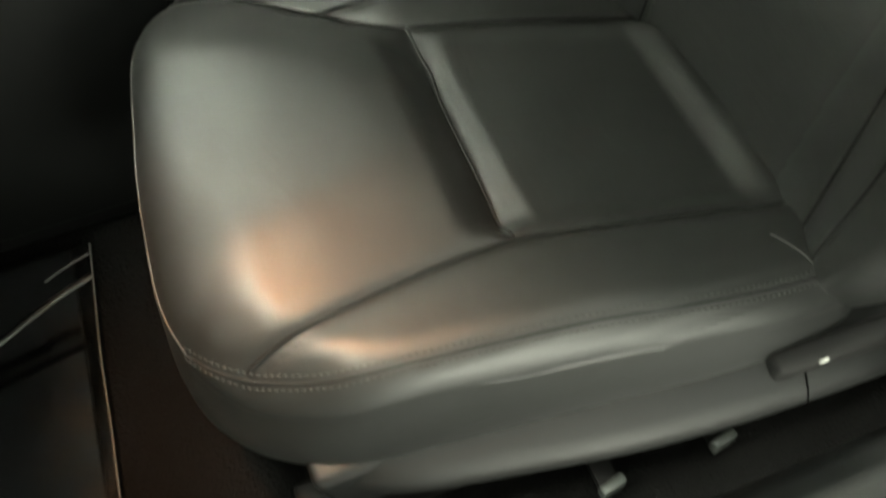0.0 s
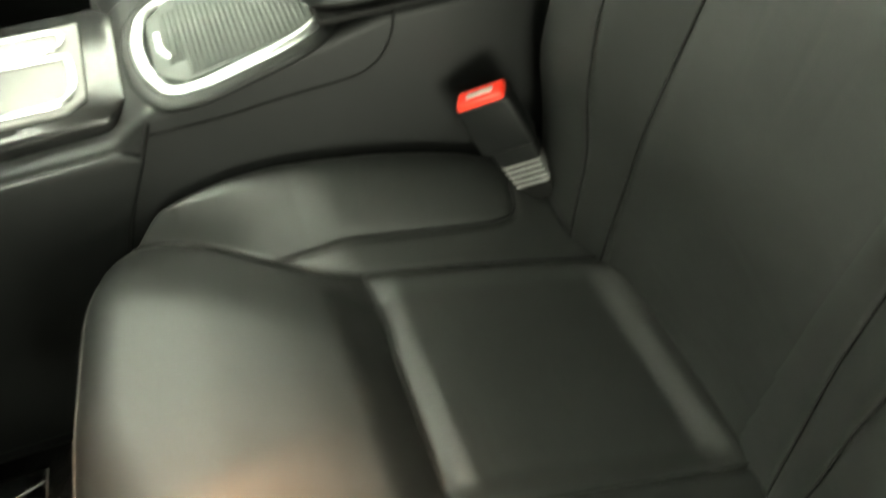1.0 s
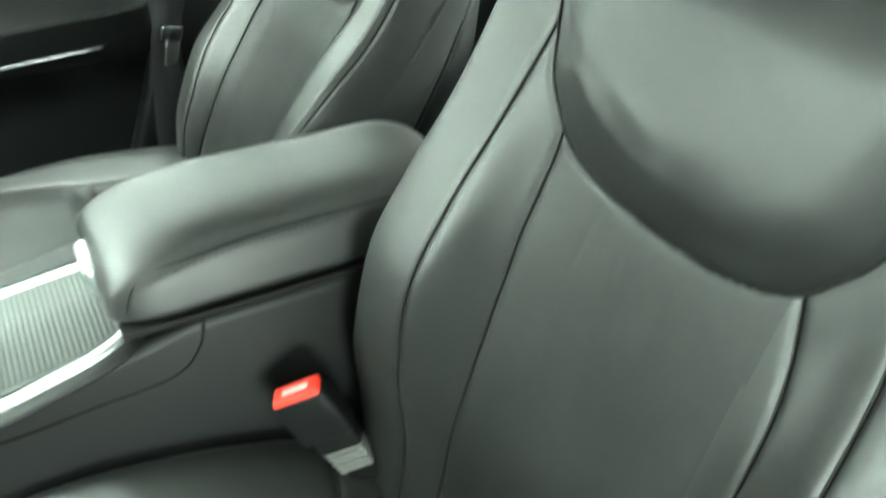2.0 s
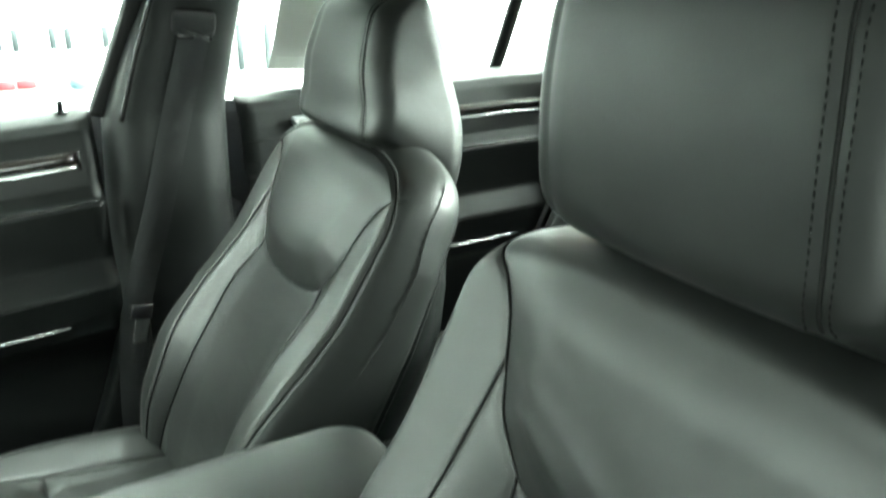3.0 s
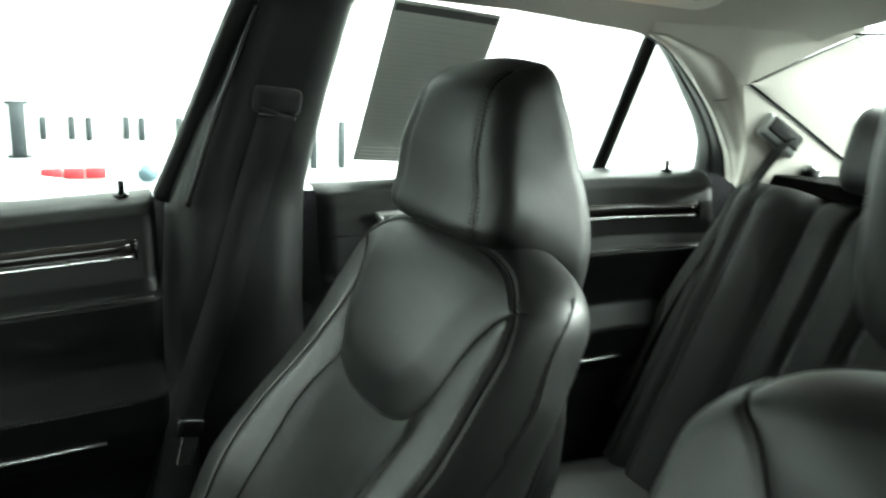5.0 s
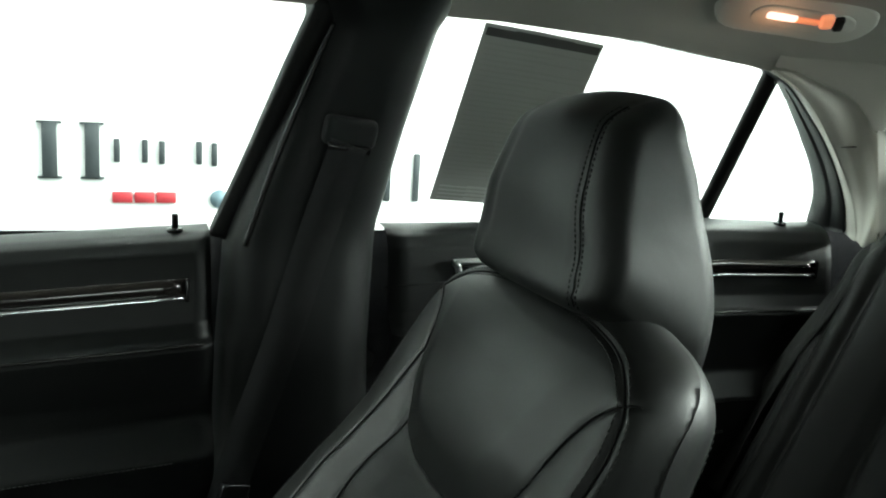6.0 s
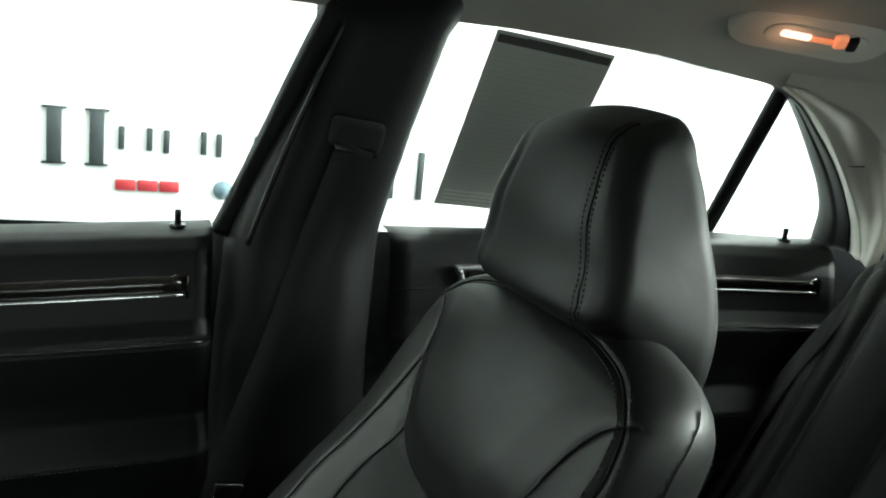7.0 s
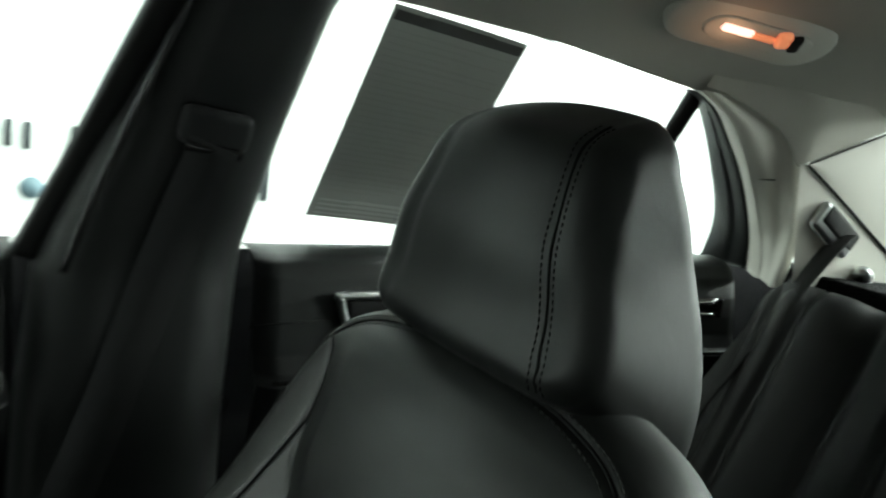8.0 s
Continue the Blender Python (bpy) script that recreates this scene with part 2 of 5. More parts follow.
def curve(x, xs, ys):
    """A smooth curve through the points that does not overshoot them."""
    xs, ys = np.array(xs, float), np.array(ys, float)
    step = np.diff(xs)
    slope = np.diff(ys) / step
    m = np.zeros(len(xs))
    same = slope[1:] * slope[:-1] > 0
    m[1:-1][same] = (2 * slope[1:] * slope[:-1] / (slope[1:] + slope[:-1] + 1e-30))[same]
    m[0], m[-1] = slope[0], slope[-1]
    x = np.clip(np.asarray(x, float), xs[0], xs[-1])
    i = np.clip(np.searchsorted(xs, x) - 1, 0, len(step) - 1)
    t = (x - xs[i]) / step[i]
    return (1 + 2 * t) * (1 - t) ** 2 * ys[i] + t * (1 - t) ** 2 * step[i] * m[i] + t * t * (3 - 2 * t) * ys[i + 1] + t * t * (t - 1) * step[i] * m[i + 1]


def path_distance(a, b, line):
    """Distance of the points (a, b) from a polyline in the same plane."""
    best = np.full(a.shape, 9.0)
    for (x0, y0), (x1, y1) in zip(line, line[1:]):
        dx, dy = x1 - x0, y1 - y0
        t = np.clip(((a - x0) * dx + (b - y0) * dy) / (dx * dx + dy * dy + 1e-12), 0, 1)
        best = np.minimum(best, np.hypot(a - x0 - t * dx, b - y0 - t * dy))
    return best


def plane_path(points, n=12):
    return [(q.x, q.y) for q in smooth_path([(a, b, 0) for a, b in points], n)]

# ---- the hall round the car ----
tagged(part("ground", prism([(-6, -4), (7, -4), (7, 2.6), (-6, 2.6)], (-0.1, 0), "z"), HALLFLOOR, smooth=False), "grey painted floor of the photo hall", "floor", kind="structure")
SIGN_Y = 2.5
# the near wall and ceiling are unseen; their grey keeps bounced light low
for nm, outline, depth, axis in (("wall_sign_side", [(-6, 0), (7, 0), (7, 3.2), (-6, 3.2)], (SIGN_Y, SIGN_Y + 0.1), "y"),
                                 ("wall_near_side", [(-6, 0), (7, 0), (7, 3.2), (-6, 3.2)], (-4.1, -4.0), "y"),
                                 ("wall_front", [(-4, 0), (SIGN_Y, 0), (SIGN_Y, 3.2), (-4, 3.2)], (-6.1, -6.0), "x"),
                                 ("wall_rear", [(-4, 0), (SIGN_Y, 0), (SIGN_Y, 3.2), (-4, 3.2)], (7.0, 7.1), "x")):
    dim = nm == "wall_near_side"
    tagged(part(nm, prism(outline, depth, axis), DARKWALL if dim else WHITEWALL if nm == "wall_sign_side" else GREYCEILING, smooth=False), "mid grey painted wall of the photo hall" if dim else "bright white painted wall of the photo hall" if nm == "wall_sign_side" else "light grey painted end wall of the hall", "wall", kind="structure")
tagged(part("ceiling", prism([(-6, -4), (7, -4), (7, SIGN_Y), (-6, SIGN_Y)], (3.2, 3.3), "z"), GREYCEILING, smooth=False), "grey painted hall ceiling", "ceiling", kind="structure")

# ---- cabin shell: floor, roof lining, plain closing panels ----
tagged(part("floor", prism([(-1.0, -0.70), (1.6, -0.70), (1.6, 0.70), (-1.0, 0.70)], (0.20, 0.27), "z"), CARPET, smooth=False), "black carpeted car floor", "floor", kind="structure")


def edge_height(x):
    """Height of the side windows' upper edge along the car."""
    return np.interp(x, [-0.75, -0.3, 0.1, 0.45, 0.65, 0.8, 0.9, 1.0, 1.15, 1.35], [1.12, 1.26, 1.292, 1.294, 1.286, 1.272, 1.258, 1.240, 1.228, 1.215])


def lining(x, y):
    """Height of the roof lining."""
    far = np.abs(y)
    side = np.interp(far, [0.0, 0.30, 0.45, 0.55, 0.61, 0.65, 0.67], [0.085, 0.078, 0.064, 0.042, 0.022, 0.004, -0.006])
    near = np.where(y < 0, 1.0, 0.0)
    z = edge_height(x) + side
    # the door opening on the near side stands higher
    return z + near * 0.055 * rise(-y, 0.3, 0.6)


us = np.linspace(-0.42, 1.17, 70)
vs = np.concatenate([np.linspace(-0.665, 0.5, 40), np.linspace(0.51, 0.668, 22)])
X, Y = np.meshgrid(us, vs, indexing="ij")
low = np.stack([X, Y, lining(X, Y)], -1)
high = np.stack([X, Y, lining(X, Y) + 0.05], -1)
gv, gf = joined(grid(low[:, ::-1]), grid(high))
tagged(part("ceiling_lining", (gv, gf), HEADCLOTH), "light grey cloth headliner of the car roof", "headliner", kind="structure")

# roof skin above the lining, and plain body sides
tagged(part("roof_panel", grid(np.stack([X, Y * 1.04, lining(X, Y) + 0.058], -1)), BODY), "dark painted car roof panel", "roof", kind="structure")
# unseen dashboard, added to keep windscreen light off the lower cabin
tagged(part("firewall", prism([(-1.0, 0.2), (-0.78, 0.2), (-0.74, 0.62), (-0.62, 0.70), (-0.50, 0.78), (-0.475, 0.86), (-0.50, 0.91), (-0.56, 0.935), (-1.0, 0.985)], (-0.70, 0.70), "y", 0.02), PLASTIC), "plain black dashboard below the windscreen", "dashboard", kind="structure")
tagged(part("body_side", prism([(-0.9, 0.15), (1.7, 0.15), (1.7, 0.985), (-0.9, 0.985)], (0.895, 0.93), "y"), BODY, smooth=False), "dark painted outer door skins", "car body", kind="structure")
tagged(part("body_side", prism([(0.30, 0.15), (1.7, 0.15), (1.7, 1.0), (0.30, 1.0)], (-0.84, -0.80), "y"), BODY, smooth=False), "dark painted outer rear door skin", "car body", kind="structure")
tagged(part("trunk_bulkhead", prism([(1.30, 0.2), (1.7, 0.2), (1.7, 1.0), (1.38, 1.0)], (-0.80, 0.80), "y"), CARPET, smooth=False), "black carpeted panel behind the rear bench", "panel", kind="structure")
tagged(part("door_sill", prism([(-0.66, 0.15), (-0.66, 0.30), (-0.675, 0.345), (-0.70, 0.362), (-0.78, 0.362), (-0.82, 0.34), (-0.82, 0.15)], (-0.9, 0.5), "x", 0.006), PLASTIC, smooth=False), "black plastic sill plate in the open door", "sill", kind="structure")

# glass: windscreen, rear window, near rear door
def pane(name, corners, label, inset=0.004):
    p = [Vector(c) for c in corners]
    n = (p[1] - p[0]).cross(p[2] - p[0]).normalized() * inset
    v = p + [q + n for q in p]
    k = len(p)
    f = [tuple(range(k))[::-1], tuple(range(k, 2 * k))] + [(i, (i + 1) % k, k + (i + 1) % k, k + i) for i in range(k)]
    ob = tagged(part(name, (v, f), GLASS, smooth=False), label, "window", kind="structure")
    ob.visible_shadow = False
    return ob


pane("windscreen", [(-0.95, -0.66, 0.98), (-0.95, 0.66, 0.98), (-0.42, 0.60, 1.30), (-0.42, -0.60, 1.30)], "clear windscreen glass")
pane("rear_window", [(1.19, -0.53, 1.272), (1.19, 0.53, 1.272), (1.74, 0.56, 1.02), (1.74, -0.56, 1.02)], "clear sloping rear window glass")
tagged(part("rear_window_defroster", tube([(1.24, 0.494, 1.247), (1.70, 0.548, 1.044)], 0.004), DARK), "dark edge line of the rear window", "line", kind="structure")
tagged(part("parcel_shelf", prism([(1.12, 1.005), (1.74, 0.985), (1.74, 1.012), (1.13, 1.03)], (-0.66, 0.66), "y", 0.004), CARPET, smooth=False), "black rear parcel shelf", "shelf", kind="structure")

# the near front door stands open on its hinge
dx0, dy0, ang = -0.74, -0.80, radians(60)
dirx, diry = math.cos(ang), -math.sin(ang)
nx, ny = -diry * 0.09, dirx * 0.09
leaf = []
for z in (0.30, 1.0):
    leaf += [(dx0, dy0, z), (dx0 + 0.88 * dirx, dy0 + 0.88 * diry, z), (dx0 + 0.88 * dirx - nx, dy0 + 0.88 * diry - ny, z), (dx0 - nx, dy0 - ny, z)]
tagged(part("near_door", (leaf, [(3, 2, 1, 0), (4, 5, 6, 7), (0, 1, 5, 4), (1, 2, 6, 5), (2, 3, 7, 6), (3, 0, 4, 7)]), VINYL, smooth=False), "black panelled front door standing open", "car door", kind="structure")

# near-side middle pillar and rear quarter, plain closing pieces
tagged(part("pillar_near", prism([(0.16, 0.30), (0.36, 0.30), (0.36, 1.02), (0.42, 1.34), (0.27, 1.34), (0.16, 1.02)], (-0.79, -0.72), "y", 0.01), PLASTIC), "black plastic middle pillar of the near side", "pillar", kind="structure")
tagged(part("quarter_near", prism([(0.36, 0.30), (1.7, 0.30), (1.7, 1.02), (0.36, 1.02)], (-0.78, -0.72), "y", 0.01), VINYL), "black vinyl rear door panel of the near side", "door panel", kind="structure")
tagged(part("pillar_near_rear", prism([(1.02, 1.02), (1.72, 1.02), (1.20, 1.25), (1.0, 1.27)], (-0.70, -0.60), "y", 0.01), PILLARCLOTH), "light grey rear pillar trim of the near side", "pillar", kind="structure")

# ---- front seats ----
def superbow(d, r):
    """Drop of a rounded edge at distance d inside the outline."""
    t = np.clip(d, 0, r)
    return r - np.sqrt(np.maximum(r * r - (r - t) ** 2, 0))


def pad_edge(x, w):
    """Half width of the thigh pad, which spreads from the panel to the front corners."""
    inner_edge = curve(-x, [0.0, 0.117, 0.15, 0.19, 0.25, 0.311, 0.36], [0.126, 0.129, 0.142, 0.168, 0.210, 0.238, 0.250])
    outer_edge = curve(-x, [0.0, 0.117, 0.16, 0.22, 0.28, 0.335, 0.5], [0.110, 0.111, 0.115, 0.122, 0.130, 0.137, 0.140])
    return np.where(w > 0, inner_edge, outer_edge)


def panel_edge(x, w):
    inner_edge = curve(-x, [-0.14, 0.0, 0.117], [0.106, 0.119, 0.128])
    outer_edge = curve(-x, [-0.14, 0.0, 0.117], [0.138, 0.124, 0.110])
    return np.where(w > 0, inner_edge, outer_edge)


def soft_step(t):
    t = np.clip(t, 0, 1)
    return 0.7 * t + 0.3 * t * t * (3 - 2 * t)


def soft_least(a, b, s):
    return 0.5 * (a + b - np.sqrt((a - b) ** 2 + s * s))


def cushion_shape(x, w):
    """Height of a front seat's cushion: x from the bight to the front (in metres, front negative), w across (inner side positive)."""
    a = np.abs(w)
    u = -x - 0.14
    z = 0.505 + (0.15 - x) * 0.215 - 0.10 * (u + np.sqrt(u * u + 0.05 ** 2)) - 0.004 * rise(x, 0.0, 0.12)
    # side bolsters, higher on the inner side, sinking towards the front corners
    edge = pad_edge(x, w)
    inner_lift = curve(-x, [-0.17, -0.10, -0.05, 0.0, 0.06, 0.12, 0.16, 0.20, 0.235, 0.27, 0.30, 0.34, 0.37], [0.006, 0.020, 0.035, 0.044, 0.049, 0.050, 0.051, 0.049, 0.043, 0.034, 0.023, 0.008, 0.001])
    lift = np.where(w > 0, inner_lift, 0.016 * (1 - rise(-x, -0.05, 0.28)))
    z = z + lift * rise(a, edge - 0.004, np.where(w > 0, np.minimum(edge + 0.092, np.maximum(0.236, edge + 0.022)), edge + 0.07))
    # thigh pad, full and proud of its seams
    front = soft_least(-x - 0.117, (edge - a) * 0.95, 0.030)
    full = np.clip((front + 0.006) / 0.085, 0, 1)
    z = z + 0.022 * np.sqrt(1 - (1 - full) ** 2) * (0.42 + 0.58 * rise(edge - a, 0.0, 0.10)) - 0.006 * rise(-x, 0.25, 0.36)
    # sunken centre panel, whose borders rise to the rear
    side = panel_edge(x, w) - a
    fore, aft = soft_step((x + 0.117) / 0.026), soft_step((x - 0.092) / 0.026)
    roll = rise(x, -0.160, -0.117)
    z = z + roll * rise(side, 0.0, 0.028) * (-0.019 + 0.012 * fore + 0.014 * aft)
    return z


CUSHION_SEAMS = {
    "cross": [(-0.117, -0.111), (-0.117, -0.05), (-0.116, 0.03), (-0.110, 0.090), (-0.117, 0.129)],
    "side_in": [(0.145, 0.105), (0.0, 0.119), (-0.117, 0.129)],
    "side_out": [(0.145, -0.139), (0.0, -0.124), (-0.117, -0.111)],
    "diag_in": [(-0.117, 0.129), (-0.15, 0.142), (-0.19, 0.168), (-0.25, 0.210), (-0.311, 0.238)],
    "diag_out": [(-0.117, -0.111), (-0.16, -0.115), (-0.22, -0.122), (-0.28, -0.130), (-0.332, -0.137)],
    "bolster_in": [(-0.19, 0.168), (-0.13, 0.162), (-0.02, 0.158), (0.03, 0.160), (0.050, 0.170), (0.055, 0.195)],
}
CUSHION_SHIFT = 0.012
CUSHION_X = (0.175, -0.386)


def cushion_sides(x):
    """Where the cushion's top ends on its outer and inner sides, with a large rounded front corner."""
    outer = curve(-x, [-0.175, -0.12, -0.064, 0.10, 0.185, 0.267, 0.32, 0.347, 0.372, 0.380, 0.386], [0.205, 0.229, 0.231, 0.214, 0.204, 0.191, 0.168, 0.149, 0.118, 0.098, 0.070])
    inner = curve(-x, [-0.175, -0.1, 0.0, 0.2, 0.28, 0.32, 0.345, 0.36, 0.372, 0.380, 0.386], [0.215, 0.240, 0.250, 0.253, 0.250, 0.240, 0.215, 0.165, 0.090, 0.030, -0.030])
    return -outer, inner


def cushion_straight(x):
    """The two sides without the rounded front."""
    outer = curve(-x, [-0.175, -0.12, -0.064, 0.10, 0.185, 0.267, 0.386], [0.205, 0.229, 0.231, 0.214, 0.2045, 0.1955, 0.183])
    inner = curve(-x, [-0.175, -0.1, 0.0, 0.2, 0.386], [0.215, 0.240, 0.250, 0.253, 0.253])
    return -outer, inner


def cushion_front(w):
    """The bowed front edge across the seat."""
    return curve(w, [-0.220, -0.204, -0.1985, -0.191, -0.180, -0.168, -0.149, -0.118, -0.098, -0.070, -0.050, -0.030, 0.030, 0.090, 0.165, 0.215, 0.240, 0.250, 0.255], [-0.06, -0.185, -0.230, -0.266, -0.295, -0.317, -0.343, -0.367, -0.375, -0.381, -0.382, -0.381, -0.375, -0.367, -0.356, -0.343, -0.320, -0.280, -0.20])


def cushion_point(x, w):
    x, w = np.asarray(x, float), np.asarray(w, float)
    lo, hi = cushion_straight(x)
    front, slope = cushion_front(w), (cushion_front(w + 0.002) - cushion_front(w - 0.002)) / 0.004
    nose = (x - front) / np.hypot(1, slope)
    gap = np.maximum(soft_least(nose, np.minimum(w - lo, hi - w), 0.004), 0)
    outer = rise(-w, -0.06, 0.06)
    wide = 0.030 + 0.010 * outer + 0.045 * rise(-x, 0.22, 0.34) * (0.3 + 0.7 * outer)
    deep = 0.029 + 0.009 * outer + 0.014 * rise(-x, 0.22, 0.34) * (0.3 + 0.7 * outer)
    t = np.clip(gap / wide, 0, 1)
    return cushion_shape(x, w) - deep * (1 - np.sqrt(1 - (1 - t) ** 2))


def grooves(a, b, seams, depth=0.0035, width=0.0035, halo=0.55):
    total = np.zeros(a.shape)
    for line in seams.values():
        d = path_distance(a, b, plane_path(line, 10))
        total = np.maximum(total, depth * np.exp(-(d / width) ** 2) + halo * depth * np.exp(-(d / (3.2 * width)) ** 2))
    return total


def dense(a, b, n, ends):
    """Values from a to b, closer together towards the ends named."""
    t = np.linspace(0, 1, n)
    if "b" in ends:
        t = 1 - (1 - t) ** 1.35
    return a + (b - a) * t


def lay_insert(ob, mask):
    """Gives the masked cells of a part's first grid the perforated leather."""
    ob.data.materials.append(INSERT)
    cells = (mask[1:, 1:] & mask[:-1, :-1]).ravel()
    ids = np.zeros(len(ob.data.polygons), np.int32)
    ids[:len(cells)] = cells
    ob.data.polygons.foreach_set("material_index", ids)


# ---- backrests ----
KNEE = [(0.0, -0.018), (0.05, -0.015), (0.085, -0.006), (0.105, 0.006), (0.120, 0.025), (0.133, 0.045), (0.144, 0.075), (0.158, 0.112), (0.176, 0.138), (0.199, 0.155)]


def across(w, knots, values):
    """A smooth curve over |w| through the knots, whose values differ from point to point."""
    a = np.clip(np.abs(w), knots[0], knots[-1])
    k = np.array(knots)
    v = np.stack(values, 0)
    slope = [np.zeros(a.shape)]
    for i in range(1, len(k) - 1):
        left, right = (v[i] - v[i - 1]) / (k[i] - k[i - 1]), (v[i + 1] - v[i]) / (k[i + 1] - k[i])
        slope.append(np.where(left * right > 0, 2 * left * right / (left + right + 1e-12), 0))
    slope.append((v[-1] - v[-2]) / (k[-1] - k[-2]))
    m = np.stack(slope, 0)
    i = np.clip(np.searchsorted(k, a) - 1, 0, len(k) - 2)[None]
    v0, v1, m0, m1 = (np.take_along_axis(q, j, 0)[0] for q, j in ((v, i), (v, i + 1), (m, i), (m, i + 1)))
    step = (k[1:] - k[:-1])[i[0]]
    t = (a - k[i[0]]) / step
    return (1 + 2 * t) * (1 - t) ** 2 * v0 + t * (1 - t) ** 2 * step * m0 + t * t * (3 - 2 * t) * v1 + t * t * (t - 1) * step * m1


class Backrest:
    """The shape of a front seat's backrest: w across, h up its slope, and how far it stands forward.
    knee: height of the upper panel's lower corners; stretch: how tall that panel is; the rest are profiles up the slope from that height."""

    def __init__(self, knee, stretch, heights, middle, insert, bolster, crest, insert_at, wide, top, lean, stitched, sides, roll, drop=0.0):
        self.knee, self.stretch, self.heights, self.drop = knee, stretch, heights, drop
        self.rows = (middle, insert, bolster, crest)
        self.insert_at, self.wide, self.top, self.lean, self.sides, self.roll = insert_at, wide, top, lean, sides, roll
        self.shield = [(w, knee + stretch * r) for w, r in KNEE]
        self.both = [(-w, h) for w, h in self.shield[::-1]] + self.shield[1:]
        self.seam_top = knee + stretch * 0.197
        rim = [(0.199, knee + stretch * 0.155), (0.192, knee + stretch * 0.172), (0.170, knee + stretch * 0.184), (0.142, knee + stretch * 0.190), (0.09, self.seam_top - 0.002), (0.0, self.seam_top)]
        if stitched:
            rim = [(w, knee + stretch * r) for w, r in ((0.2015, 0.116), (0.194, 0.142), (0.178, 0.161), (0.155, 0.177), (0.125, 0.187), (0.08, 0.194), (0.0, 0.197))]
        side = [(float(self.edge(h)), float(h)) for h in np.linspace(0.02, knee + stretch * (0.10 if stitched else 0.140), 12)]
        self.edge_line = side + rim
        wi = insert_at
        self.seams = {"shield": self.both}
        for s, nm in ((1, "in"), (-1, "out")):
            more = lean if s < 0 else 0.0
            self.seams["insert_" + nm] = [(s * (wi * q + more * k), h) for q, h, k in ((1.12, -0.02, 1.2), (1.02, 0.3 * knee, 1.2), (0.98, 0.6 * knee, 1), (1.0, 0.85 * knee, 0.75), (0.108 / wi, knee + 0.006, 0))]
            self.seams["edge_" + nm] = [(s * w, h) for w, h in (self.edge_line if stitched else rim)]
            if stitched and s > 0:
                continue
            self.seams["bolster_" + nm] = [(s * (q + more * k), h) for q, h, k in ((0.150, 0.0, 1), (0.152, 0.3 * knee, 1), (0.160, 0.6 * knee, 1), (0.158, 0.85 * knee, 0.75), (0.152, knee + 0.035 * stretch, 0.3), (0.147, knee + stretch * 0.085, 0))]
        self.stitch_line = self.edge_line if stitched else rim

    def edge(self, h):
        """Half width out to the stitched edge seam."""
        return curve(np.asarray(h, float) - self.knee, [-0.45, -0.30, -0.15, 0.0, 0.10, 0.16], [0.176, 0.190, 0.199, 0.203, 0.203, 0.199])

    def side(self, h):
        """Half width of the outline without its rounded top."""
        return curve(np.asarray(h, float) - self.knee, [-0.47, -0.38, -0.28, -0.15, 0.0, 0.10, 0.2], self.sides)

    def crown(self, w):
        """The rounded upper outline."""
        return self.top - curve(np.abs(w) / self.wide, [0.0, 0.06, 0.12, 0.17, 0.205, 0.228, 0.240, 0.247, 0.252, 0.26], [0.0, 0.002, 0.008, 0.018, 0.031, 0.047, 0.064, 0.085, 0.12, 0.19])

    def gap(self, w, h):
        slope = (self.crown(w + 0.002) - self.crown(w - 0.002)) / 0.004
        over = (self.crown(w) - h) / np.hypot(1, slope)
        return np.maximum(soft_least(over, self.side(h) - np.abs(w), 0.006), 0)

    def face(self, w, h):
        w, h = np.asarray(w, float), np.asarray(h, float)
        r = h - self.knee
        n0, ni, nb, ne = (curve(r, self.heights, row) for row in self.rows)
        # the outer side of the driver's seat is a little broader
        near = np.where(w < 0, np.abs(w) - self.lean * rise(-w, 0.0, 0.11), w)
        n = across(near, (0.0, 0.6 * self.insert_at, self.insert_at, 0.158, 0.203, 0.27), (n0, n0 * 0.75 + ni * 0.25, ni, nb, ne, ne - 0.012))
        # the upper panel, full and proud of its seam
        rs = r / self.stretch
        full = curve(rs, [-0.05, 0.0, 0.06, 0.12, 0.165, 0.2, 0.24], [0.046, 0.052, 0.060, 0.060, 0.052, 0.038, 0.030]) - 0.016 * (np.abs(w) / 0.2) ** 2
        line = plane_path(self.both, 6)
        inside = np.where(h > np.interp(np.abs(w), [p for p, _ in self.shield] + [0.3], [q for _, q in self.shield] + [self.shield[-1][1] + 0.06]), 1.0, 0.0)
        d = path_distance(w, h, line)
        blend = inside * np.sqrt(np.clip(rise(d, -0.004, 0.045), 0, 1))
        # past the edge seam the shoulder keeps the panel's level
        blend = np.maximum(blend, rise(np.abs(w), 0.165, 0.205) * rise(rs, 0.11, 0.165))
        return n * (1 - blend) + full * blend

    def point(self, w, h):
        t = np.clip(self.gap(w, h) / ROLL_WIDE, 0, 1)
        return self.face(w, h) - self.roll * (1 - 0.3 * rise(h - self.knee, 0.06, 0.16)) * (1 - np.sqrt(np.maximum(1 - (1 - t) ** 2, 0)))


ROLL_WIDE = 0.034


def folds(w, h, rows):
    """Soft creases in the leather: each from one point to another, with its width and depth."""
    total = np.zeros(np.shape(w))
    for w0, h0, w1, h1, wide, deep in rows:
        dx, dy = w1 - w0, h1 - h0
        t = ((w - w0) * dx + (h - h0) * dy) / (dx * dx + dy * dy)
        off = ((w - w0) * dy - (h - h0) * dx) / math.hypot(dx, dy) + 0.004 * np.sin(t * 5 + w0 * 90)
        total = total + deep * np.exp(-(off / wide) ** 2) * rise(t, -0.1, 0.3) * (1 - rise(t, 0.7, 1.1))
    return total


